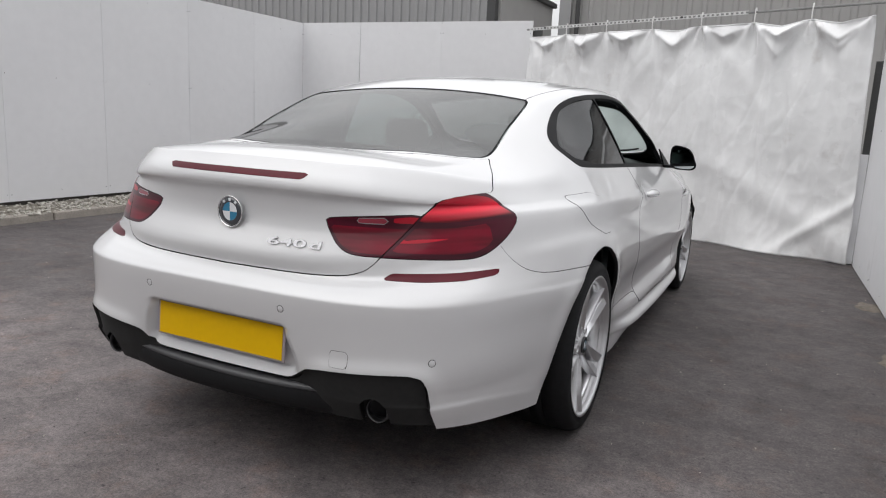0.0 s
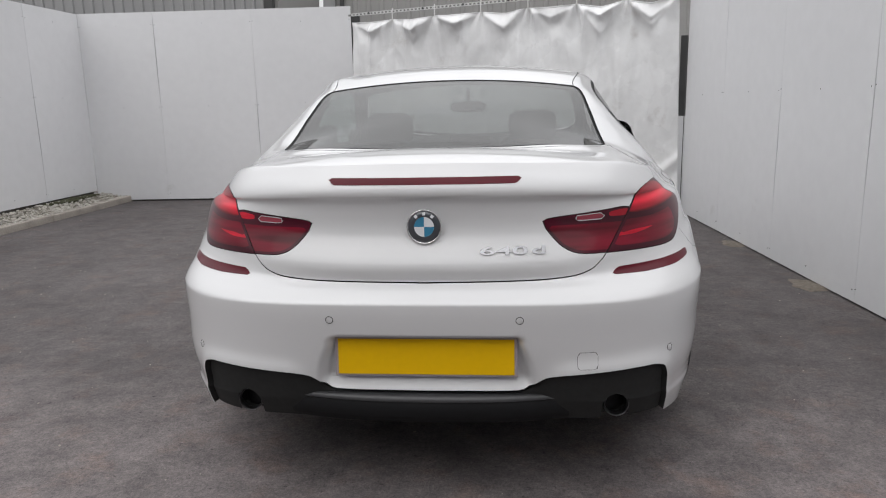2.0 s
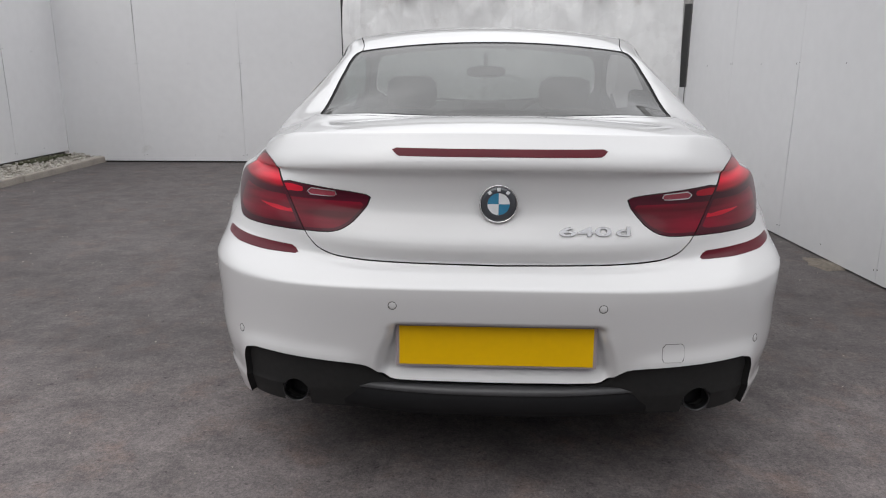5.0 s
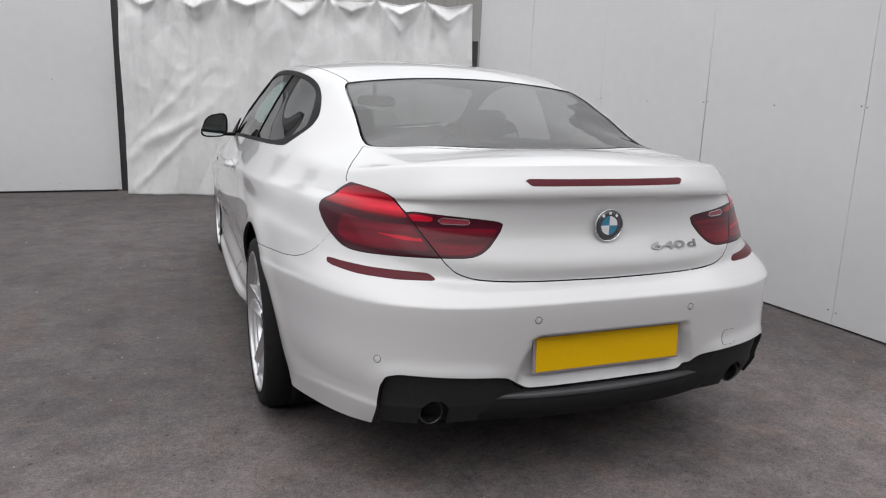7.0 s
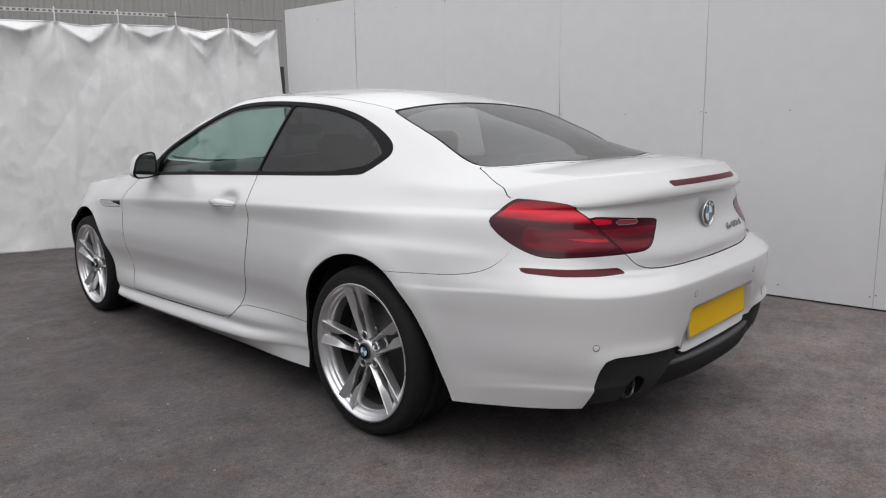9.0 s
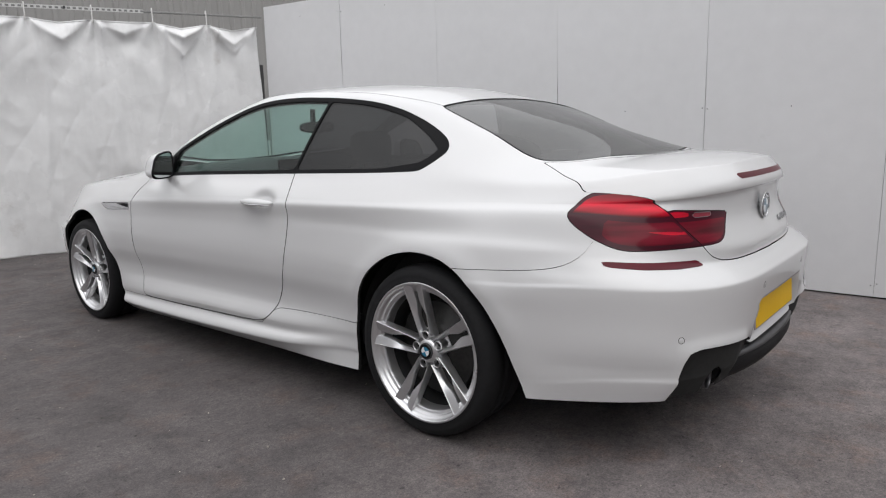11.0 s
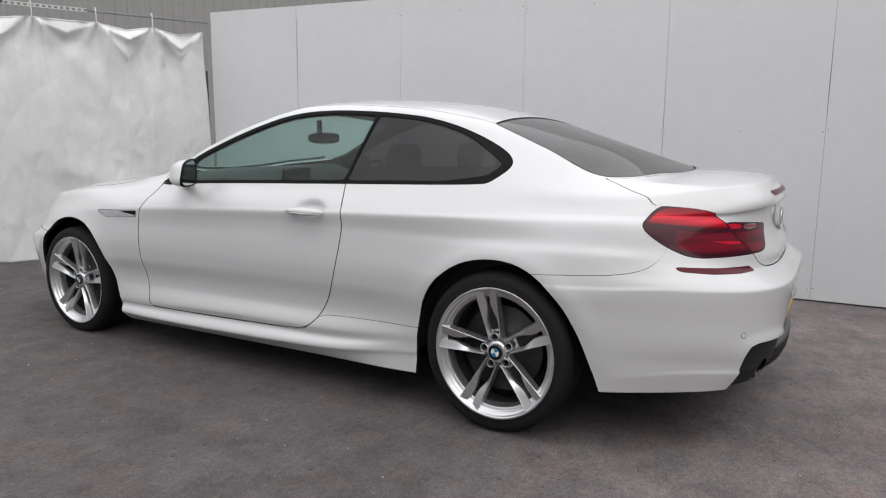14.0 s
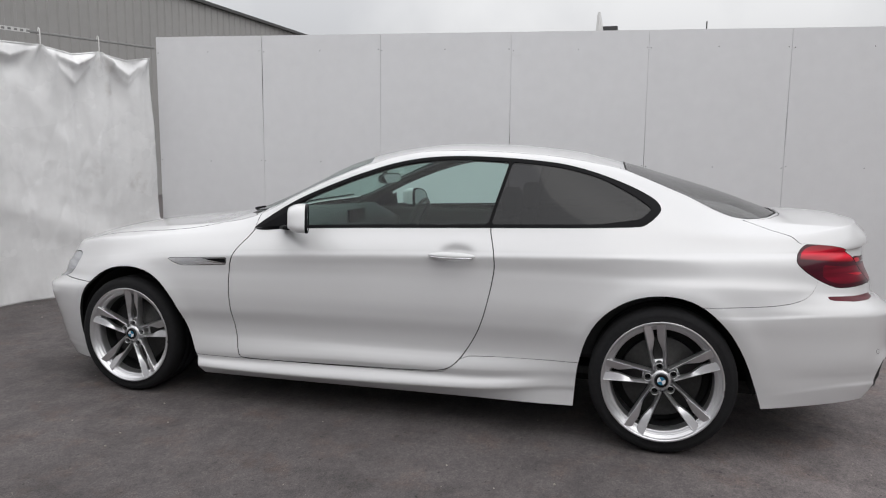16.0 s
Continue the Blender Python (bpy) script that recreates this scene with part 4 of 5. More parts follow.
m = facing(0, .863)
m = Matrix.Translation((0, min(on_tail(0, .915)[0].y, on_tail(0, .812)[0].y, m.translation.y) - .001, .863)) @ pose(0, 0, 0, 0, 0, -90)
badge = part("badge", lathe([(.046, -.004), (.0495, .001), (.0505, .004), (.0485, .0065), (.0465, .0055), (.0455, .004), (.0455, -.004)], 64), CHROME, car, "round chrome-rimmed badge with blue and white quarters", True)
badge.matrix_local = m
part("badge_ring", lathe([(.0285, .0045), (.0300, .0052), (.0455, .0045), (.0455, .001)], 56), BADGERING, badge, smooth=True)
for a in (52, 90, 128):
    # pale marks round the ring
    part("badge_mark", slab(.0012, .0085, .0085, (.0052, 0, .0375), .0005), BADGEWHITE, badge).matrix_local = pose(0, 0, 0, a - 90)
for k in range(4):
    part("badge_quarter", quarter_disc(.0285, k, .0048), (BADGEWHITE, BLUE)[k % 2], badge)

for s in (1, -1):
    for cx, cz in ((.268, .612), (.706, .495)):
        spot = part("parking_sensor", lathe([(.0, .0008), (.0088, .0007), (.0098, .0002), (.0098, -.004)], 28), PAINT, car, "small round white parking sensor", True)
        spot.matrix_local = facing(s * cx, cz)
        part("shut_line", lathe([(.0096, .0004), (.0113, .0004), (.0113, -.004)], 28), SHADOW, spot)

number = tagged(empty("model_number"), "raised chrome model number on the boot lid")
number.parent = car
tail_lo, tail_line, tail_hi = (curve([(q, on_tail(q, zz)[0].y) for q in (.14, .20, .26, .30, .35)]) for zz in (.7785, .794, .8095))
for glyph, u0, u1 in (("6", 0, .235), ("4", .25, .485), ("0", .50, .735), ("d", .80, 1.0)):
    txt = bpy.data.curves.new("numeral", "FONT")
    txt.body, txt.extrude, txt.bevel_depth, txt.offset, txt.size = glyph, .045, .010, .008, 1.0
    tob = bpy.data.objects.new("numeral", txt)
    scene.collection.objects.link(tob)
    bpy.context.view_layer.update()
    tme = bpy.data.meshes.new_from_object(tob.evaluated_get(bpy.context.evaluated_depsgraph_get()))
    bpy.data.objects.remove(tob)
    tv = np.array([v.co for v in tme.vertices])
    lo_, hi_ = tv.min(0), tv.max(0)
    for v in tme.vertices:
        u, w = (v.co.x - lo_[0]) / (hi_[0] - lo_[0]), (v.co.y - lo_[1]) / (hi_[1] - lo_[1])
        xx = .157 + (u0 + (u1 - u0) * u) * .185
        v.co = (xx, float(tail_line(xx)) - .0015 + (float(tail_hi(xx)) - float(tail_lo(xx))) * (w - .5) * .7 - (v.co.z - lo_[2]) * .03, .7835 + w * .0215)
    tme.materials.clear()
    part_mesh("numeral" if glyph != "d" else "letter", tme, DARKCHROME, number)

plate = part("number_plate", slab(.527, .006, .116, (0, 0, 0), .0025), PLATEEDGE, car, "blank yellow rear number plate in a grey frame")
plate.matrix_local = pose(0, -1.0105, .4945, -4, 0, 0)
part("plate_face", slab(.508, .003, .104, (0, -.0035, 0), .001), YELLOW, plate, "plain yellow plate face")
for s in (1, -1):
    tip = part("exhaust_tip", lathe([(.0, -.05), (.0305, -.05), (.0320, .0), (.0330, .010), (.0355, .012), (.0378, .006), (.0378, -.10)], 40), TIPMETAL, car, "round dark chrome exhaust tip", True)
    tip.matrix_local = pose(s * .552, -.940, .329, 0, 0, -90)
    part("exhaust_bore", lathe([(.0, -.045), (.031, -.045), (.031, -.01)], 32), SHADOW, tip, smooth=True)
# blade across the bottom of the diffuser
secs = []
for k in range(25):
    xx = -.60 + 1.2 * k / 24
    yy = -1.012 + .13 * (abs(xx) / .6) ** 2.6
    secs.append([(xx, yy + .03, .380), (xx, yy - .006, .370), (xx, yy - .018, .354), (xx, yy - .016, .318), (xx, yy - .006, .296), (xx, yy + .02, .283), (xx, yy + .06, .282), (xx, yy + .06, .380)])
part("diffuser_blade", loft(secs), DARKPLASTIC, car, "black lower bumper blade", True)
# tapering grey strip that stands for the highlight on the blade's top edge
secs = []
for k in range(23):
    xx = -.44 + .88 * k / 22
    yy = -1.012 + .13 * (abs(xx) / .6) ** 2.6
    w = .002 + .003 * (1 - (abs(xx) / .44) ** 2)
    secs.append([(xx, yy + .012, .3815), (xx, yy - .008, .3735), (xx, yy - .0185, .3665 - w), (xx, yy - .012, .363 - w), (xx, yy + .012, .360)])
part("blade_highlight", loft(secs), BLADEGLEAM, car, "grey strip standing for the highlight along the blade", True)

# ---- side details: handles, mirrors, wipers ----
def handle(s):
    secs = []
    for k in range(21):
        q = k / 20
        yy = .862 + .225 * q
        w = math.sin(math.pi * (.04 + .92 * q)) ** .55
        base = .926 + .004
        secs.append([(s * (base + .036 * w * math.cos(t) * (1 if math.cos(t) > 0 else .2)), yy, .862 + .0195 * w * math.sin(t)) for t in [2 * math.pi * i / 14 for i in range(14)]])
    ob = part("door_handle", loft(secs), PAINT, car, "white door handle with a chrome strip", True)
    strip_ = []
    for k in range(21):
        q = k / 20
        yy = .868 + .213 * q
        w = math.sin(math.pi * (.04 + .92 * q)) ** .55
        strip_.append([(s * (.928 + .0375 * w + .002 * math.cos(t)), yy, .8545 + .0035 * math.sin(t)) for t in [2 * math.pi * i / 8 for i in range(8)]])
    part("handle_strip", loft(strip_), CHROME, ob, smooth=True)


def mirror_pod(s):
    def face(a, b, yy, n=3.4):
        """Outline of the mirror head at one depth: its outer side leans in towards the top, and it is turned to the driver."""
        out = []
        for u, w in superloop(0, 0, a, b, n, 32):
            u2 = u - .50 * a * (u / a + 1) / 2 * (w / b + 1) / 2
            out.append((s * (.968 + u2), yy - .42 * u2, 1.014 + w - .012 * u / .09 * (w > -.02)))
        return out
    secs = []
    for k in range(11):
        q = k / 10
        grow = math.sin(math.pi * .5 * min(1, .42 + q * .9)) ** .7
        secs.append(face(.084 * grow, .067 * grow, 1.800 - .103 * q))
    pod = part("door_mirror", loft(secs), PAINT, car, "white and black door mirror", True)
    glass = loft([face(.0735 * k, .0575 * k, yy, 3.2) for yy, k in ((1.6965, 1.06), (1.6945, 1.04))])
    part("mirror_bezel", loft([face(.0845 * k, .0675 * k, yy) for yy, k in ((1.707, 1.012), (1.696, 1.006), (1.692, .97), (1.692, .91), (1.6985, .90))], False), GLOSSBLACK, pod, smooth=True)
    part("mirror_glass", glass, MIRROR, pod)
    part("mirror_foot", loft([[(s * u, y_ + dy, w + dz) for dy, dz in superloop(0, 0, .045 * k, .011 * k, 3, 12)] for u, y_, w, k in ((.995, 1.785, .968, .75), (.96, 1.79, .966, 1.1), (.93, 1.80, .962, 1.0), (.87, 1.86, .956, .95), (.815, 1.87, .955, 1.0))]), GLOSSBLACK, pod, smooth=True)


for s in (1, -1):
    handle(s)
    mirror_pod(s)
    part("door_mirror_triangle", loft([[(s * (xx - .84 + .842), yy, zz) for xx, yy, zz in tri] for tri in ([(.835, 2.03, .955), (.835, 1.84, .962), (.80, 1.84, 1.055)], [(.825, 2.03, .955), (.825, 1.84, .962), (.79, 1.84, 1.055)])]), GLOSSBLACK, car)
for x0, x1 in ((-.60, .02), (.05, .62)):
    secs = []
    for k in range(13):
        q = k / 12
        xx = x0 + (x1 - x0) * q
        yy = float(COWL_BACK(abs(xx))) + .015
        zz = float(top_z(np.array([abs(xx)]), np.array([yy]))[0]) + .008
        secs.append([(xx, yy + .009 * math.cos(t), zz + .006 * math.sin(t)) for t in [2 * math.pi * i / 8 for i in range(8)]])
    part("wiper", loft(secs), DARKPLASTIC, car, smooth=True)

# ---- cabin ----
def cushion(name, secs, label=""):
    return part(name, loft(secs), LEATHER, car, label, True)


for s in (1, -1):
    back = []
    for q in (0, .15, .4, .7, .9, 1.0):
        zc_, yc_ = .42 + .57 * q, 1.00 - .20 * q
        w = .25 * (1 - .25 * max(0, q - .55) / .45) * (.9 if q in (0, 1.0) else 1)
        back.append([(s * .37 + u, yc_ + v, zc_) for u, v in superloop(0, 0, w, .075 - .025 * q, 4, 20)])
    seat_back = cushion("front_seat_back", back, "dark leather front seat back")
    head = [[(s * .37 + u, .785 + v, z_) for u, v in superloop(0, 0, .125 * k, .05 * k, 3, 18)] for z_, k in ((1.015, .7), (1.03, .95), (1.09, 1.0), (1.14, .95), (1.165, .65))]
    part("headrest", loft(head), LEATHER, seat_back, smooth=True)
    for d in (-.05, .05):
        part("headrest_post", slab(.012, .012, .10, (s * .37 + d, .79, 1.0), .004), CHROME, seat_back)
    cushion("front_seat_base", [[(s * .37 + u, y_, .42 + v) for u, v in superloop(0, 0, .25 * k, .085 * k, 4, 18)] for y_, k in ((.95, .9), (1.0, 1), (1.4, 1), (1.5, .9))])
    rb = []
    for q in (0, .2, .6, .9, 1.0):
        zc_, yc_ = .45 + .49 * q, .28 - .16 * q
        rb.append([(s * .33 + u, yc_ + v, zc_) for u, v in superloop(0, 0, .27 * (.92 if q in (0, 1.0) else 1), .07, 4, 18)])
    cushion("rear_seat_back", rb, "dark leather rear seat back")
    cushion("rear_headrest", [[(s * .33 + u, .11 + v, z_) for u, v in superloop(0, 0, .12 * k, .045 * k, 3, 16)] for z_, k in ((.95, .8), (.98, 1), (1.03, .95), (1.05, .6))])
    part("door_card", slab(.05, 1.25, .62, (s * .80, 1.45, .64), .02), DASH, car)
    part("quarter_card", slab(.05, .85, .55, (s * .72, .42, .64), .02), DASH, car)
part("parcel_shelf", slab(1.40, .60, .03, (0, -.20, .955), .01), DASH, car)
part("dashboard", loft([[(xx, y_, z_) for y_, z_ in ((2.25, .60), (2.30, .942 + rise), (2.10, .955 + rise), (1.88, .945 + rise + bump_), (1.80, .885 + bump_), (1.80, .62))] for xx, bump_, rise in ((-.74, 0, -.015), (-.6, 0, .022), (-.15, .0, .045), (0, .005, .045), (.2, .005, .042), (.28, .03, .038), (.46, .03, .03), (.54, .01, .022), (.74, 0, -.015))]), DASH, car, "dark dashboard", True)
part("centre_screen", slab(.26, .02, .09, (.0, 1.83, .95), .006), GLOSSBLACK, car)
for xx, w_ in ((-.52, .14), (-.05, .10)):
    part("dash_trim", slab(w_, .008, .012, (xx, 1.798, .84), .003), CHROME, car)
wheel_bm = lathe([(.180, .0), (.184, -.012), (.193, -.015), (.201, -.010), (.202, .004), (.194, .012), (.184, .010), (.180, .0)], 48)
sw = part("steering_wheel", wheel_bm, LEATHER, car, "dark steering wheel", True)
sw.matrix_local = pose(.37, 1.56, .86, 0, 0, -90) @ pose(0, 0, 0, 0, 22, 0)
part("wheel_hub", lathe([(.0, .008), (.05, .006), (.068, -.004), (.072, -.03), (.0, -.04)], 28), DASH, sw, smooth=True)
for k in (0, 120, 240):
    part("wheel_spoke", slab(.014, .13, .03, (0, .115, 0), .004), DASH, sw).matrix_local = pose(0, 0, 0, k + 180)
rv = part("interior_mirror", loft([[(u, y_ - .22 * u, 1.186 + w) for u, w in superloop(0, 0, .115 * k, .034 * k, 3, 20)] for y_, k in ((1.598, .97), (1.600, 1.0), (1.623, .9), (1.64, .5))]), DASH, car, "dark interior mirror", True)
part("reflector", loft([[(u, y_ - .22 * u, 1.186 + w) for u, w in superloop(0, 0, .106 * k, .027 * k, 3, 20)] for y_, k in ((1.598, 1.0), (1.5955, .98))]), MIRROR, rv)
part("mirror_stalk", slab(.025, .03, .10, (0, 1.64, 1.245), .010), DASH, rv)
part("cabin_floor", slab(1.45, 2.6, .04, (0, 1.05, .30), .01), DASH, car)
part("bulkhead", slab(1.40, .04, .55, (0, 2.32, .60), .01), DASH, car)

# ---- ground ----
def asphalt():
    m, t, b = material("worn_tarmac")
    co = t.nodes.new("ShaderNodeTexCoord")

    def noise_at(scale, detail=5.0, rough=0.6):
        n = t.nodes.new("ShaderNodeTexNoise")
        n.inputs["Scale"].default_value, n.inputs["Detail"].default_value, n.inputs["Roughness"].default_value = scale, detail, rough
        t.links.new(co.outputs["Object"], n.inputs["Vector"])
        return n.outputs["Fac"]

    def ramp(src, lo, hi, c0, c1):
        r = t.nodes.new("ShaderNodeValToRGB")
        e = r.color_ramp.elements
        e[0].position, e[0].color, e[1].position, e[1].color = lo, (*c0, 1), hi, (*c1, 1)
        t.links.new(src, r.inputs["Fac"])
        return r.outputs["Color"]

    def mix(kind, fac, a, b_):
        x = t.nodes.new("ShaderNodeMix")
        x.data_type, x.blend_type = "RGBA", kind
        if isinstance(fac, float):
            x.inputs["Factor"].default_value = fac
        else:
            t.links.new(fac, x.inputs["Factor"])
        t.links.new(a, x.inputs["A"])
        t.links.new(b_, x.inputs["B"])
        return x.outputs["Result"]
    base = ramp(noise_at(0.9, 8.0, 0.62), 0.32, 0.68, (0.112, 0.101, 0.101), (0.160, 0.146, 0.146))
    patch = ramp(noise_at(2.7, 8.0, 0.7), 0.46, 0.68, (1, 1, 1), (0.68, 0.68, 0.68))
    c = mix("MULTIPLY", 1.0, base, patch)
    # paler towards -y and darker towards +y, with a ragged edge
    sep = t.nodes.new("ShaderNodeSeparateXYZ")
    t.links.new(co.outputs["Object"], sep.inputs[0])
    ragged = t.nodes.new("ShaderNodeMath")
    ragged.operation, ragged.inputs[1].default_value = "MULTIPLY_ADD", 2.2
    t.links.new(noise_at(0.8, 6.0, 0.6), ragged.inputs[0])
    t.links.new(sep.outputs["Y"], ragged.inputs[2])
    y_tone = t.nodes.new("ShaderNodeMapRange")
    y_tone.inputs["From Min"].default_value, y_tone.inputs["From Max"].default_value = .35, 1.3
    t.links.new(ragged.outputs[0], y_tone.inputs["Value"])
    c = mix("MULTIPLY", 1.0, c, ramp(y_tone.outputs["Result"], 0.0, 1.0, (1.31, 1.285, 1.27), (0.71, 0.70, 0.70)))
    rust = ramp(noise_at(4.3, 6.0, 0.7), 0.52, 0.72, (1, 1, 1), (1.16, 0.98, 0.88))
    c = mix("MULTIPLY", 1.0, c, rust)
    grit = ramp(noise_at(120.0, 3.0, 0.8), 0.36, 0.66, (0.72, 0.72, 0.73), (1.31, 1.30, 1.29))
    c = mix("MULTIPLY", 1.0, c, grit)
    clump = ramp(noise_at(40.0, 4.0, 0.8), 0.36, 0.66, (0.76, 0.76, 0.77), (1.22, 1.21, 1.20))
    c = mix("MULTIPLY", 1.0, c, clump)
    worn = ramp(noise_at(8.0, 6.0, 0.72), 0.36, 0.66, (0.79, 0.79, 0.80), (1.18, 1.17, 1.16))
    c = mix("MULTIPLY", 1.0, c, worn)
    pit = ramp(noise_at(38.0, 2.0, 0.5), 0.66, 0.74, (1, 1, 1), (0.45, 0.45, 0.45))
    c = mix("MULTIPLY", 1.0, c, pit)
    vor = t.nodes.new("ShaderNodeTexVoronoi")
    vor.inputs["Scale"].default_value = 120.0
    t.links.new(co.outputs["Object"], vor.inputs["Vector"])
    chip = ramp(vor.outputs["Distance"], 0.05, 0.22, (1, 1, 1), (0, 0, 0))
    rare = ramp(noise_at(16.0, 2.0, 0.5), 0.60, 0.68, (0, 0, 0), (1, 1, 1))
    speck = mix("MULTIPLY", 1.0, chip, rare)
    pale = t.nodes.new("ShaderNodeRGB")
    pale.outputs[0].default_value = (0.30, 0.28, 0.26, 1)
    c = mix("MIX", speck, c, pale.outputs[0])
    t.links.new(c, b.inputs["Base Color"])
    b.inputs["Roughness"].default_value = 0.86
    bp = t.nodes.new("ShaderNodeBump")
    bp.inputs["Strength"].default_value, bp.inputs["Distance"].default_value = 0.55, 0.006
    t.links.new(noise_at(95.0, 4.0, 0.7), bp.inputs["Height"])
    t.links.new(bp.outputs["Normal"], b.inputs["Normal"])
    return m


TARMAC = asphalt()
HOARD = surface("white_painted_board", (0.70, 0.70, 0.71), 0.55, vary=0.035, scale=0.9, fine=9.0, bump=0.05, bump_scale=60, per_object=0.02, stain=((0.50, 0.49, 0.47), 1.6, 0.66, 0.86))
DARKTIMBER = surface("dark_timber", (0.05, 0.045, 0.04), 0.8, vary=0.3)
SHEET = surface("white_tarpaulin", (0.76, 0.76, 0.76), 0.27, vary=0.05, scale=1.5, fine=14, bump=0.07, bump_scale=13, stain=((0.45, 0.42, 0.39), 2.2, 0.62, 0.85))
KERB = surface("concrete_kerb", (0.32, 0.29, 0.255), 0.85, vary=0.28, scale=5, bump=0.25, bump_scale=120, per_object=0.05)
PEBBLE = surface("pale_gravel", (0.47, 0.445, 0.40), 0.9, vary=0.4, scale=9, bump=0.2, bump_scale=90, per_object=0.1)
SOIL = surface("soil_strip", (0.22, 0.20, 0.165), 0.95, vary=0.5, scale=7, bump=0.4, bump_scale=70)
MOSS = surface("moss", (0.058, 0.060, 0.032), 0.95, vary=0.4, scale=20, bump=0.5, bump_scale=90)
CLAD = surface("grey_steel_cladding", (0.30, 0.30, 0.30), 0.5, vary=0.05, scale=0.6, fine=4)
CLADPALE = surface("pale_grey_cladding", (0.32, 0.315, 0.305), 0.5, vary=0.05, scale=0.6, fine=4)
DARKSTEEL = surface("dark_steel", (0.05, 0.05, 0.05), 0.5, vary=0.2)
GALV = surface("galvanised_steel", (0.62, 0.62, 0.61), 0.45, metal=0.3, vary=0.1, scale=20)
ROPE = surface("dull_steel_rod", (0.22, 0.22, 0.215), 0.8, vary=0.3)
PLASTICWHITE = surface("white_plastic_hook", (0.72, 0.71, 0.70), 0.4)
RUBBLE = surface("broken_patch", (0.15, 0.128, 0.105), 0.9, vary=0.3, scale=30, bump=0.5, bump_scale=80)

bm = bmesh.new()
bmesh.ops.create_grid(bm, x_segments=60, y_segments=60, size=1.0)
for v in bm.verts:
    u, w = v.co.x, v.co.y
    v.co = Vector((math.copysign(abs(u) ** 3.0, u) * 300 + 0, math.copysign(abs(w) ** 3.0, w) * 300, 0))
me = bpy.data.meshes.new("ground")
bm.to_mesh(me)
bm.free()
me.materials.append(TARMAC)
tagged(new("ground", me), "grey worn tarmac yard with darker patches", "ground", kind="structure")


def pieces(name, bm, mat_):
    me_ = bpy.data.meshes.new(name)
    bm.to_mesh(me_)
    bm.free()
    me_.materials.append(mat_)
    return me_


def hoarding(name, a, b, low, high, seams, label, split_at=1.24, fall=0.0, gaps=()):
    """A board fence from a to b: a dark timber back with white boards screwed to its face (local -y)."""
    a, b = Vector((*a, 0)), Vector((*b, 0))
    d = b - a
    length = d.length
    m_ = Matrix.Translation(a) @ pose(0, 0, 0, 0, 0, math.degrees(math.atan2(d.y, d.x)))
    bits = [slab(length, .04, .09, (length / 2, .045, low + .35)), slab(length, .04, .09, (length / 2, .045, low + 1.3)), slab(length, .04, .09, (length / 2, .045, high - .15 - fall * length))]
    # dark slab added behind the foot gap so that the gap reads as shade
    bits.append(slab(length - .1, .04, low + .05, (length / 2, .05, (low + .05) / 2)))
    for x_ in seams:
        bits.append(slab(.09, .045, high - fall * x_ - low - .02, (x_, .04, (high - fall * x_ + low) / 2)))
    me_ = pieces(name, join_bm(bits), DARKTIMBER)
    wall = tagged(new(name, me_), label, "wall", kind="structure")
    wall.matrix_world = m_
    ends = [0] + list(seams) + [length]
    rnd = random.Random(len(name) * 7 + int(length * 10))
    sprung = {e: (rnd.uniform(.05, .75), rnd.uniform(.12, .30), rnd.uniform(.0004, .0026)) for e in ends}

    for e, at_, wide, most in gaps:
        sprung[e] = (at_, wide, most)

    def opening(e, w):
        # half the joint: tight where the boards are screwed, sprung open in one stretch
        at_, wide, most = sprung[e]
        return .0010 + most * max(0, 1 - abs((w - at_ - wide) / wide)) ** .7

    for x0, x1 in zip(ends, ends[1:]):
        if x1 - x0 < .05:
            continue
        bm = bmesh.new()
        nx, nz = 5, 30
        g_ = [[bm.verts.new((x0 + opening(x0, k / nz) + (x1 - x0 - opening(x0, k / nz) - opening(x1, k / nz)) * i / nx, -.0035 * math.sin(math.pi * i / nx) * (.5 + .5 * math.sin(x0 * 3 + k * .25)) - .0012 * math.sin(x1 * 5 + k * .4), low + (high - fall * (x0 + (x1 - x0) * i / nx) - low) * k / nz)) for i in range(nx + 1)] for k in range(nz + 1)]
        for k in range(nz):
            for i in range(nx):
                bm.faces.new((g_[k][i], g_[k][i + 1], g_[k + 1][i + 1], g_[k + 1][i]))
        r_ = bmesh.ops.extrude_face_region(bm, geom=list(bm.faces))
        bmesh.ops.translate(bm, verts=[v for v in r_["geom"] if isinstance(v, bmesh.types.BMVert)], vec=(0, .016, 0))
        bmesh.ops.recalc_face_normals(bm, faces=bm.faces)
        ob = new("panel", pieces("panel", bm, HOARD))
        ob.parent = wall
    heads = []
    for x0, x1 in zip(ends, ends[1:]):
        for z_ in (low + .08, low + split_at, high - .16 - fall * x0):
            for x_ in (x0 + .02, (x0 + x1) / 2, x1 - .02):
                h_ = lathe([(.0, -.0), (.0034, -.0), (.0044, .002)], 8)
                bmesh.ops.transform(h_, matrix=Matrix.Translation((x_ + rnd.uniform(-.006, .006), -.0062, z_ + rnd.uniform(-.01, .01))) @ pose(0, 0, 0, 0, 0, -90), verts=h_.verts)
                heads.append(h_)
    sc = new("screw_head", pieces("screw_head", join_bm(heads), IRON))
    sc.parent = wall
    tagged(sc, kind="stuff")
    return wall


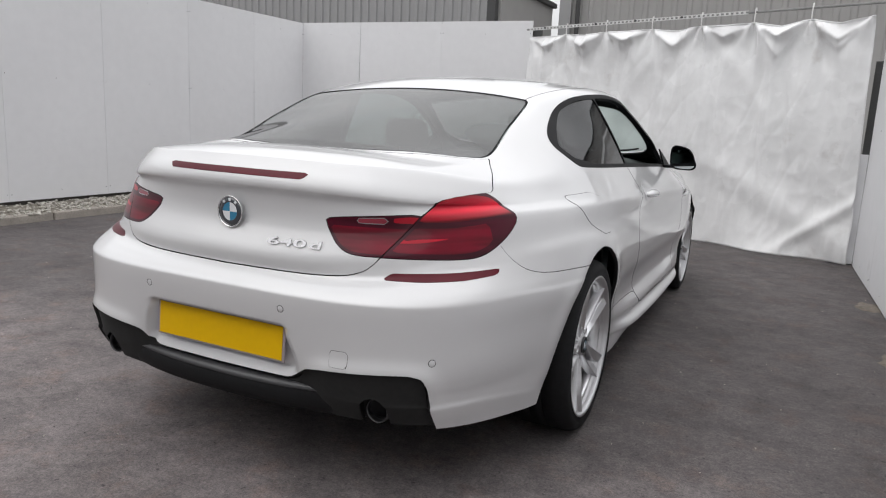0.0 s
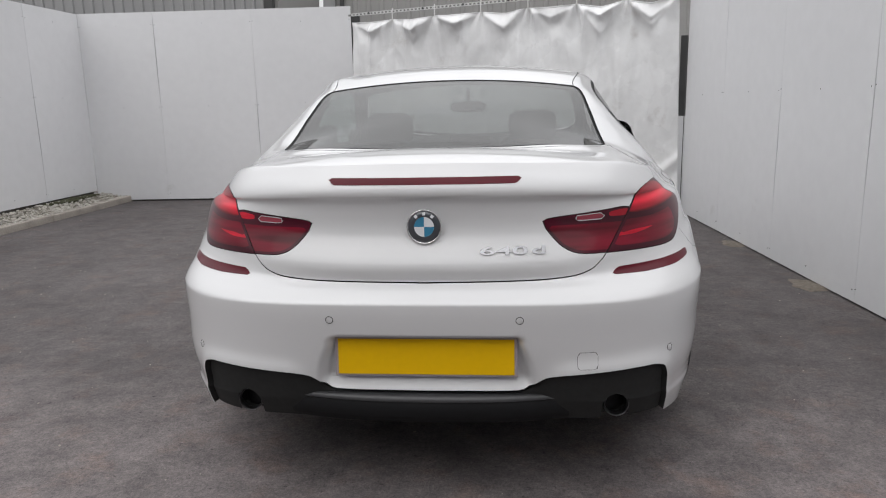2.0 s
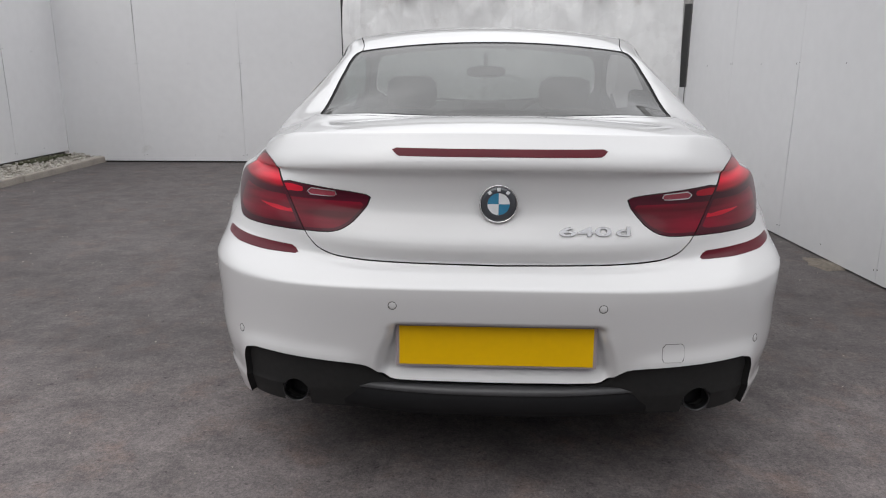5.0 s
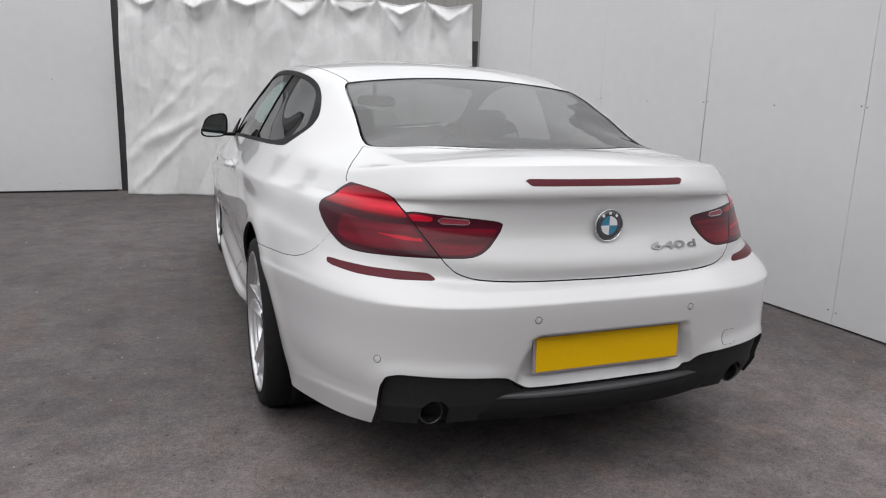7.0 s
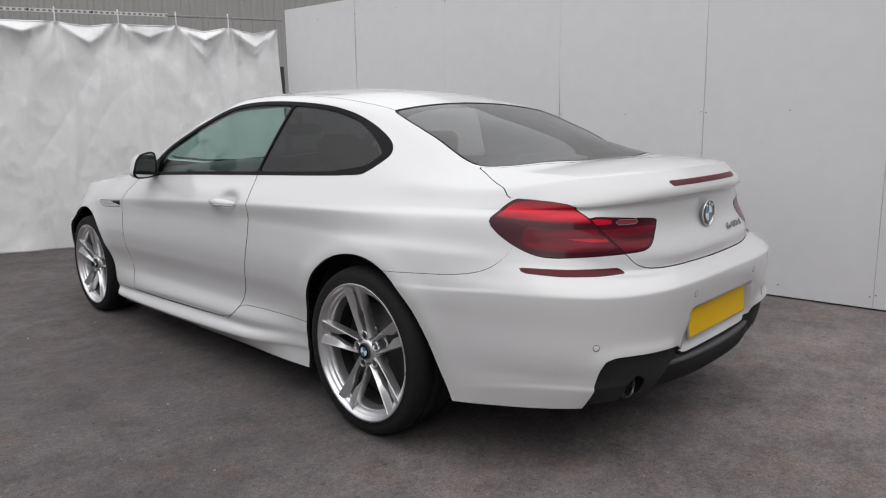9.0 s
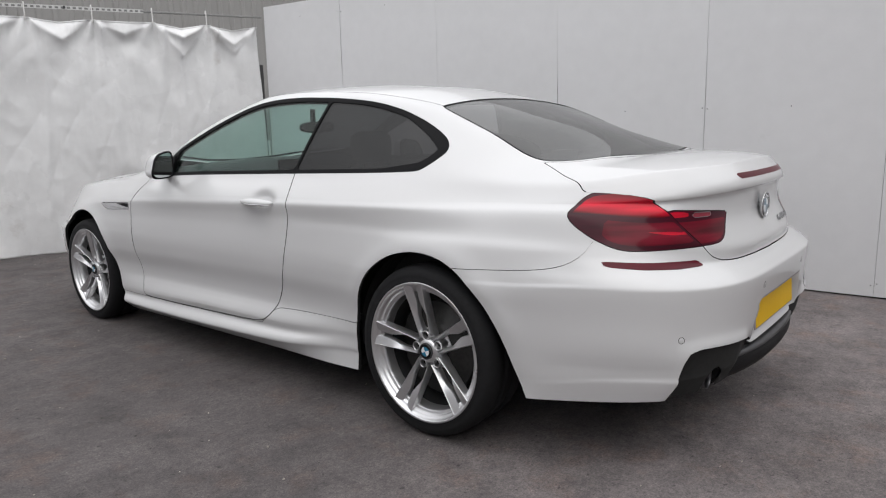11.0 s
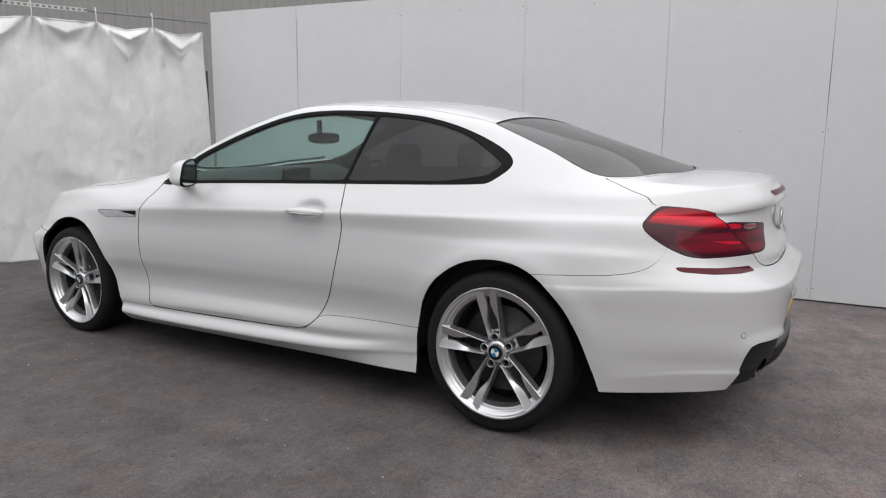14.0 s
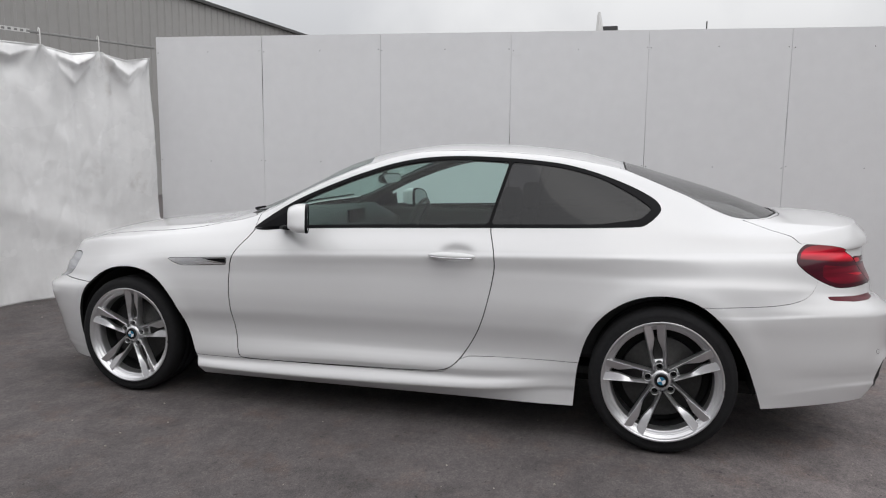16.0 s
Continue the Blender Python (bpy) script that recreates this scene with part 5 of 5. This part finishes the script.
hoarding("wall_east", (2.125, 4.83), (2.50, -4.6), .012, 2.462, [1.15, 2.35, 3.57, 4.75, 5.88, 7.10, 8.32], "white painted plywood hoarding, scuffed, with dark joints", fall=.0125, gaps=((1.15, .62, .20, .0042), (2.35, .12, .21, .0055), (3.57, .2, .22, .0042)))
end_board = part("panel", slab(.28, .016, 1.02, (2.03, 4.925, .52), .002), HOARD, bpy.data.objects["wall_east"])
end_board.matrix_world = Matrix.Identity(4)
hoarding("wall_north", (-5.34, 6.26), (-1.742, 6.42), .022, 2.470, [1.0, 2.30], "white painted plywood hoarding at the back of the yard", gaps=((1.0, .52, .24, .0040), (2.30, .2, .20, .0025)))
hoarding("wall_west", (-5.34, -4.6), (-5.34, 6.26), .152, 2.465, [1.0, 2.22, 3.44, 4.66, 6.26, 7.38, 8.60, 9.78], "white painted plywood hoarding raised above a gravel strip", gaps=((9.78, .0, .36, .0055), (8.60, .45, .1, .0035)))
# end post of the gate side
bm = slab(.07, .07, 1.86, (0, 0, .93), .006)
post_ob = tagged(new("gate_post", pieces("gate_post", bm, DARKSTEEL)), "dark steel gate post behind the edge of the sheet", "post")
post_ob.matrix_world = pose(2.12, 4.96, 0, 0, 0, -25)
bm = slab(.12, .05, 2.36, (0, 0, 1.18), .005)
post_ob = tagged(new("gate_post", pieces("gate_post", bm, DARKSTEEL)), "dark steel post behind the end of the hoarding", "post")
post_ob.matrix_world = pose(-1.70, 6.50, 0)

# ---- kerb and gravel strip along the west hoarding ----
kerb = tagged(empty("kerb"), "worn concrete kerb edging the gravel strip", "kerb", kind="structure")
kx = curve([(-5, -4.95), (2, -4.93), (4.5, -4.90), (6.4, -4.90)])
y_ = -4.6
kb = pieces("kerb_stone", slab(.135, .912, .13, (0, 0, .012), .020, 3), KERB)
while y_ < 5.8:
    o = new("kerb_stone", kb)
    o.parent = kerb
    o.matrix_local = pose(float(kx(y_ + .46)) - .05, y_ + .46, random.uniform(-.004, .004), 0, 0, random.uniform(-.4, .4))
    y_ += .918
bm = bmesh.new()
n1, n2 = 90, 7
g_ = [[bm.verts.new((-5.38 + .46 * k / n2, -4.6 + 11.05 * i / n1, .112 - .050 * k / n2 + .022 * noise.noise(Vector((i * .35, k * .7, 0))))) for k in range(n2 + 1)] for i in range(n1 + 1)]
for i in range(n1):
    for k in range(n2):
        bm.faces.new((g_[i][k], g_[i][k + 1], g_[i + 1][k + 1], g_[i + 1][k]))
bmesh.ops.recalc_face_normals(bm, faces=bm.faces)
tagged(new("soil_strip", pieces("soil_strip", bm, SOIL)), "strip of soil behind the kerb", "soil", kind="structure")


def scatter(name, count, place, size, mat_, label, category, flat=.6, seed=3):
    """Many small irregular lumps as one mesh."""
    rnd = random.Random(seed)
    vs, fs = [], []
    ico = bmesh.new()
    bmesh.ops.create_icosphere(ico, subdivisions=1, radius=1)
    base_v = [v.co.copy() for v in ico.verts]
    base_f = [[v.index for v in f.verts] for f in ico.faces]
    ico.free()
    for _ in range(count):
        c, k = place(rnd), rnd.uniform(*size)
        e_ = Euler((rnd.uniform(0, 6), rnd.uniform(0, 6), rnd.uniform(0, 6))).to_matrix()
        s_ = Vector((rnd.uniform(.6, 1.3), rnd.uniform(.6, 1.3), rnd.uniform(.6, 1.0)))
        o_ = len(vs)
        for v in base_v:
            q = e_ @ Vector((v.x * s_.x, v.y * s_.y, v.z * s_.z)) * k * rnd.uniform(.85, 1.1)
            vs.append((c[0] + q.x, c[1] + q.y, c[2] + q.z * flat))
        fs += [[i + o_ for i in f] for f in base_f]
    me_ = bpy.data.meshes.new(name)
    me_.from_pydata(vs, [], fs)
    me_.materials.append(mat_)
    return tagged(new(name, me_), label, category, kind="stuff")


def gravel_at(r):
    # heaped in patches, thickest in the middle of the strip
    while True:
        f, y2 = r.random(), r.uniform(-4.5, 6.4)
        if noise.noise(Vector((y2 * 2.1, f * 2.5, 3))) > -.28 - .3 * r.random():
            return (-5.31 + .40 * f, y2, .122 - .050 * f + .012 * r.random())


scatter("gravel", 3200, lambda r: gravel_at(r), (.008, .024), PEBBLE, "pale gravel along the foot of the hoarding", "gravel")
scatter("moss", 320, lambda r: (-5.32 + .14 * r.random() ** 1.5, r.gauss(5.55, .20), .112 + .02 * r.random()), (.01, .03), MOSS, "green moss under the hoarding", "moss", .7, 5)
scatter("grit", 240, lambda r: (r.uniform(-4.6, 2.2), r.uniform(-2.4, 5.5), .003), (.0025, .0055), KERB, "small loose stones on the tarmac", "grit", .7, 8)
for cx, cy, ln_, rot in ((2.14, 3.08, .30, 5), (2.19, 1.69, .34, 8)):
    bm = bmesh.new()
    rnd = random.Random(int(cx * 1000 + cy * 77))
    c_ = bm.verts.new((0, 0, .012))
    ring_ = [bm.verts.new((ln_ * .32 * math.cos(a) * rnd.uniform(.7, 1.1), ln_ * .55 * math.sin(a) * rnd.uniform(.7, 1.15), .002)) for a in [2 * math.pi * i / 16 for i in range(16)]]
    mid_ = [bm.verts.new((v.co.x * .7, v.co.y * .7, .010 + rnd.uniform(-.004, .004))) for v in ring_]
    for i in range(16):
        bm.faces.new((ring_[i], ring_[(i + 1) % 16], mid_[(i + 1) % 16], mid_[i]))
        bm.faces.new((mid_[i], mid_[(i + 1) % 16], c_))
    o = tagged(new("broken_patch", pieces("broken_patch", bm, RUBBLE)), "dull brown broken concrete patch at the foot of the hoarding", "patch", "patches along the hoarding")
    o.matrix_world = pose(cx, cy, 0, 0, 0, rot)

# ---- tarpaulin on its rail ----
A, B = Vector((-1.66, 6.08, 0)), Vector((2.01, 4.82, 0))
along = (B - A).normalized()
out_ = Vector((along.y, -along.x, 0))
SPAN = 4.21
TIGHT = (B - A).length / SPAN
HOOKS = [0.0, .626, 1.23, 1.866, 2.471, 3.065, 3.637, 4.20]
last = lambda w: 4.21 + .08 * (1 - w)
VEE = [.14, .16, .12, .20, .13, .15, .20]
LEAN = [.7, .6, .9, .4, .8, 1.0, .4]
SECOND = [.0, .26, .0, .0, .0, .33, .28]
DIP = [.01, .02, .005, .03, .01, .05, .05]
rnd = random.Random(21)
NX, NZ = 300, 130
top_line = lambda s_: 2.226 + .004 * s_
folds = [(rnd.uniform(0, SPAN), rnd.uniform(.03, .10), rnd.uniform(-.22, .22), rnd.uniform(.006, .020), rnd.uniform(.45, .95)) for _ in range(34)]
pleats = [(.30, .5, .03), (.52, .55, .025), (.80, .9, .03), (1.02, .45, .022), (1.30, .75, .026), (1.62, .6, .024), (1.94, .85, .032), (2.22, .45, .02), (2.57, 1.1, .034), (3.17, .7, .03), (3.71, .9, .03)]
fan = [(rnd.uniform(5, 8), rnd.uniform(0, 6)) for _ in HOOKS]


def hung(s_, w):
    """Height of the sheet's top edge, its height at w of the drop, and how far it stands out there."""
    j = max(0, min(len(HOOKS) - 2, sum(h < s_ for h in HOOKS) - 1))
    q = min(1, max(0, (s_ - HOOKS[j]) / (HOOKS[j + 1] - HOOKS[j])))
    tri_ = max(0, 1 - math.sqrt((2 * q - 1) ** 2 + .002))
    zt = top_line(s_) - DIP[j] * tri_
    foot = .012 + .008 * math.sin(s_ * 2.1)
    z_ = foot + (zt - foot) * w
    drop = top_line(s_) - z_
    # slack between two hooks falls forward as a folded point, and tucks in under it
    off = 0.0
    for deep, lean in ((VEE[j], LEAN[j]), (SECOND[j], .16)):
        if deep:
            edge = deep * tri_ + .006
            reach = max(0, edge - DIP[j] * tri_)
            d_ = drop - DIP[j] * tri_
            off += lean * (d_ if d_ < reach else reach * math.exp(-(d_ - reach) / .035))
    for h, (kk, ph) in zip(HOOKS, fan):
        dx_ = s_ - h
        r_ = math.hypot(dx_, drop + .03)
        if r_ < 1.6:
            off += .026 * math.exp(-r_ / .5) * math.cos(kk * math.atan2(dx_, drop + .03) + ph) * min(1, r_ / .1)
    for f0, fw, lean, fa, at_ in folds:
        xx_ = s_ - f0 - lean * (1 - w)
        off += fa * math.exp(-(xx_ / fw) ** 2) * math.exp(-((w - at_) / .42) ** 2)
    # upright pleats falling from the hooks, and one long slanting fold
    for p0, long_, high_ in pleats:
        wide_ = .030 + .05 * drop
        off += 1.35 * high_ * math.exp(-((s_ - p0 - .03 * math.sin(drop * 3 + p0 * 9)) / wide_) ** 2) * math.exp(-(drop / long_) ** 2) * min(1, drop / .08)
    off += .016 * math.exp(-((s_ - 2.60 - .78 * drop) / .10) ** 2) * min(1, drop / .15) * math.exp(-(max(0, drop - .7) / .3) ** 2)
    p3 = Vector((s_ * 1.2, z_ * 1.2, 0))
    tall = Vector((s_ * 2.1, z_ * .8, 0))
    off += .030 * noise.noise(p3 * .8) - .030 * abs(noise.noise(Vector((s_ * 2.4 + .25 * z_, z_ * .50, 1.0)))) - .016 * abs(noise.noise(Vector((s_ * 5.2 - .5 * z_, z_ * .85, 6.0))))
    off += -.012 * abs(noise.noise(p3 * 1.9 + Vector((5, 1, 1)))) - .0110 * abs(noise.noise(p3 * 4.0 + Vector((8, 2, 5))))
    # slack drawn up in slanting folds from the foot at the far end, with one upright crack
    for c_, fa, fw in ((.10, .024, .06), (.36, .034, .085), (.66, .014, .06)):
        d_ = z_ - c_ - .70 * s_ + .06 * math.sin(s_ * 4 + c_ * 11) + .05 * noise.noise(Vector((s_ * 3, z_ * 3, c_)))
        off += fa * math.exp(-(d_ / fw) ** 2) * math.exp(-((s_ - .50) / .55) ** 2) * min(1, s_ / .1)
    off -= .010 * math.exp(-((s_ - .34 - .02 * math.sin(z_ * 7)) / .022) ** 2) * math.exp(-((z_ - .95) / .6) ** 4)
    # sharp creases left from folding, slanting both ways
    off += .0062 * (1 - abs(noise.noise(Vector((s_ * 3.0 + z_ * .35, z_ * .55, 4.0))))) ** 14 - .0052 * (1 - abs(noise.noise(Vector((s_ * 2.4 - z_ * .9, z_ * 1.0, 9.0))))) ** 16
    off += .0042 * (1 - abs(noise.noise(Vector((s_ * 5.0 + z_ * .6, z_ * 1.3, 2.0))))) ** 16
    off += .10 * math.exp(-z_ / .28) * max(0, min(1, (s_ - 2.6) / .8)) * max(0, min(1, (4.15 - s_) / .5))
    # slack gathered towards the foot beside the hoarding
    off += .035 * math.exp(-((z_ - .42 + .45 * (s_ - 3.7)) / .17) ** 2) * max(0, min(1, (s_ - 2.2) / 1.2)) + .035 * math.exp(-((z_ - .04 - .75 * (s_ - 3.55)) / .07) ** 2) * max(0, min(1, (s_ - 3.4) / .5)) + .03 * math.exp(-z_ * 6) * math.sin(s_ * 6)
    return zt, z_, off


vs, fs = [], []
for k in range(NZ + 1):
    for i in range(NX + 1):
        s_ = last(k / NZ) * i / NX
        zt, z_, off = hung(s_, k / NZ)
        p_ = A + along * s_ * TIGHT + out_ * off
        over = max(0, p_.x - 2.20)
        vs.append((p_.x - over * .97, p_.y - over * 1.3, z_))
for k in range(NZ):
    for i in range(NX):
        a_ = k * (NX + 1) + i
        fs.append((a_, a_ + 1, a_ + NX + 2, a_ + NX + 1))
me = bpy.data.meshes.new("tarpaulin")
me.from_pydata(vs, [], fs)
me.polygons.foreach_set("use_smooth", [True] * len(me.polygons))
me.materials.append(SHEET)
sheet_ob = tagged(new("tarpaulin", me), "creased white tarpaulin sheet hung on hooks", "sheet")
so = sheet_ob.modifiers.new("thickness", "SOLIDIFY")
so.thickness = .0015
# the hem: a welded double strip along the top edge
vs, fs = [], []
for i in range(NX + 1):
    s_ = last(1.0) * i / NX
    for w_, lift in ((1.0, .003), (.994, .003), (.994, .001)):
        zt, z_, off = hung(s_, w_)
        p_ = A + along * s_ * TIGHT + out_ * (off + lift)
        vs.append((p_.x, p_.y, z_ + (.002 if w_ == 1.0 else 0)))
for i in range(NX):
    for k in range(2):
        a_ = i * 3 + k
        fs.append((a_, a_ + 1, a_ + 4, a_ + 3))
hm = bpy.data.meshes.new("hem")
hm.from_pydata(vs, [], fs)
part_mesh("hem", hm, SHEET, sheet_ob, "welded top hem", True)

RAILZ = 2.318
rail_ob = tagged(empty("hanging_rail"), "punched steel strip and wire across the gateway", "rail")
strip_len = 2.76
bits = []
pitch = .05
n_ = int(strip_len / pitch)
for k in range(n_):
    x0 = k * pitch
    bits += [slab(pitch, .004, .007, (x0 + pitch / 2, 0, .0135)), slab(pitch, .004, .007, (x0 + pitch / 2, 0, -.0135)), slab(.022, .004, .022, (x0 + .011, 0, 0))]
yaw_ = math.degrees(math.atan2(along.y, along.x))
RM = Matrix.Translation(A + Vector((0, 0, RAILZ))) @ pose(0, 0, 0, 0, 0, yaw_) @ pose(0, 0, 0, 0, -.45, 0)
st = part("punched_strip", join_bm(bits), GALV, rail_ob)
st.matrix_local = RM
wire = part("wire", loft([[(x_, .007 * math.cos(t), .011 * math.sin(t) + .0) for t in [2 * math.pi * i / 8 for i in range(8)]] for x_ in (-.05, 1.3, 2.6, 3.4, SPAN * TIGHT + .06)]), ROPE, rail_ob)
wire.matrix_local = RM @ pose(0, .012, -.002)
for k, x_ in enumerate((.25, .98, 1.5, 2.05)):
    part("strip_bolt", lathe([(.0, -.012), (.011, -.012), (.012, -.008), (.012, .008), (.0, .008)], 12), DARKSTEEL, rail_ob).matrix_local = RM @ pose(x_, -.004, .002, 0, 0, 90)


def hook_mesh():
    bm_parts = []
    path_ = [(0, 0, -.135), (0, -.012, -.12), (0, -.016, -.08), (0, -.016, 0), (0, -.012, .025), (0, 0, .034), (0, .012, .025), (0, .016, .0), (0, .014, -.02)]
    secs = []
    for k, p in enumerate(path_):
        a = Vector(path_[max(0, k - 1)])
        b = Vector(path_[min(len(path_) - 1, k + 1)])
        t = (b - a).normalized()
        s1 = Vector((1, 0, 0))
        s2 = t.cross(s1)
        secs.append([tuple(Vector(p) + s1 * .0055 * math.cos(u) + s2 * .0035 * math.sin(u)) for u in [2 * math.pi * i / 8 for i in range(8)]])
    bm_parts.append(loft(secs))
    return join_bm(bm_parts)


hk = pieces("sheet_hook", hook_mesh(), PLASTICWHITE)
for k, h in enumerate(HOOKS[1:-1]):
    o = tagged(new("sheet_hook", hk), "white plastic hook holding the sheet to the rail", "hook", "hooks along the rail")
    o.matrix_world = Matrix.Translation(A + along * h * TIGHT + Vector((0, 0, RAILZ + .008 * h))) @ pose(0, 0, 0, 0, 0, yaw_ + rnd.uniform(-14, 14))
    eye_ = lathe([(.008, -.002), (.016, -.002), (.016, .002), (.008, .002), (.008, -.002)], 16)
    e = part("eyelet", eye_, DARKSTEEL, sheet_ob, "dark metal eyelet")
    e.matrix_world = Matrix.Translation(A + along * h * TIGHT + out_ * -.012 + Vector((0, 0, top_line(h) - .022))) @ pose(0, 0, 0, 0, 0, yaw_ + 90)


# ---- industrial buildings beyond the hoarding ----
def cladding(name, a, b, z0, z1, rib, mat_, depth_=.035):
    """A profiled steel wall from a to b with upright ribs."""
    a, b = Vector((*a, 0)), Vector((*b, 0))
    d = b - a
    n = int(d.length / rib)
    nn = Vector((d.y, -d.x, 0)).normalized()
    pts = []
    for k in range(n):
        for f, o_ in ((0, 0), (.55, 0), (.65, depth_), (.90, depth_)):
            pts.append((k + f, o_))
    pts.append((n, 0))
    vs_ = []
    for u, o_ in pts:
        p = a + d * (u / n) + nn * o_
        vs_ += [(p.x, p.y, z0), (p.x, p.y, z1)]
    fs_ = [(2 * i, 2 * i + 2, 2 * i + 3, 2 * i + 1) for i in range(len(pts) - 1)]
    me_ = bpy.data.meshes.new(name)
    me_.from_pydata(vs_, [], fs_)
    me_.materials.append(mat_)
    return me_


unit = tagged(empty("industrial_unit"), "grey steel-clad industrial unit behind the yard", "building")
skew = math.tan(radians(-2.8))
front_y = lambda x_: 15.20 + skew * (x_ + 4.1)
x_left, x_right = -4.05, 30.0
part_mesh("wall", cladding("wall", (x_left, front_y(x_left)), (x_right, front_y(x_right)), 0, 6.15, .333, CLADPALE), None, unit, smooth=False)
part("corner_trim", slab(.30, .10, 6.15, (x_left - .05, front_y(x_left) - .06, 3.075), .01), CLAD, unit)
part("downpipe", lathe([(.0, 0), (.055, 0), (.055, 6.1), (.0, 6.1)], 12), DARKSTEEL, unit).matrix_local = pose(x_left + .28, front_y(x_left) - .12, 0, 0, -90, 0)
part("eaves_gutter", loft([[(x, front_y(x) + dy, 6.15 + dz) for dy, dz in ((-.16, 0), (-.16, .10), (-.03, .14), (.1, .10), (.1, 0))] for x in (x_left - .1, x_right)]), DARKSTEEL, unit)
part("roof", loft([[(x, front_y(x) + dy, z_) for dy, z_ in ((0, 6.25), (9, 7.0), (9, 6.9), (0, 6.15))] for x in (x_left, x_right)]), CLAD, unit)
left_unit = tagged(empty("clad_shed"), "dark grey ribbed steel shed beyond the back hoarding", "building")
part_mesh("wall", cladding("wall", (-24.0, 10.55), (-4.32, 10.9), 0, 4.9, .20, CLAD), None, left_unit)
part("corner_trim", slab(.18, .16, 4.9, (-4.26, 10.9, 2.45), .01), DARKSTEEL, left_unit)
part("link_wall", slab(.12, 3.2, 3.85, (-4.18, 12.6, 1.925), .01), CLADPALE, left_unit)
part("link_gutter", slab(.22, 3.3, .11, (-4.14, 12.6, 3.90), .02), DARKSTEEL, left_unit)
part("return_wall", loft([[(x_, y2, z_) for x_, y2 in ((-4.2, 11.0), (-12.0, 18.0), (-12.1, 17.9), (-4.3, 10.9))] for z_ in (0, 4.8)]), CLAD, left_unit)
far_unit = tagged(empty("far_building"), "far low building with a flue on its roof", "building")
part("wall", slab(8, 14, 5.2, (24.5, -1.0, 2.60), .05), CLAD, far_unit)
part("flue", loft([[(21.0 + u, 1.48 + .05 * q + v, 5.2 + .93 * q) for u, v in superloop(0, 0, .17 - .12 * q, .17 - .12 * q, 2.5, 12)] for q in (0, .5, 1)]), GALV, far_unit)
part("vent_box", slab(.5, .55, .80, (21.3, 1.18, 5.28), .03), DARKSTEEL, far_unit)
part("aerial_pole", lathe([(.0, 0), (.022, 0), (.022, .78), (.0, .78)], 8), DARKSTEEL, far_unit).matrix_local = pose(22.0, -2.0, 5.10, 0, -90, 0)

# unseen clad wall added across the open end, to cut low light on the tail
south = tagged(empty("unseen_wall_south"), "unseen grey clad wall added to block low light from the south", "wall", kind="structure")
part_mesh("cladding", cladding("cladding", (8.0, -7.6), (-9.0, -7.6), 0, 4.7, .333, CLAD), None, south)
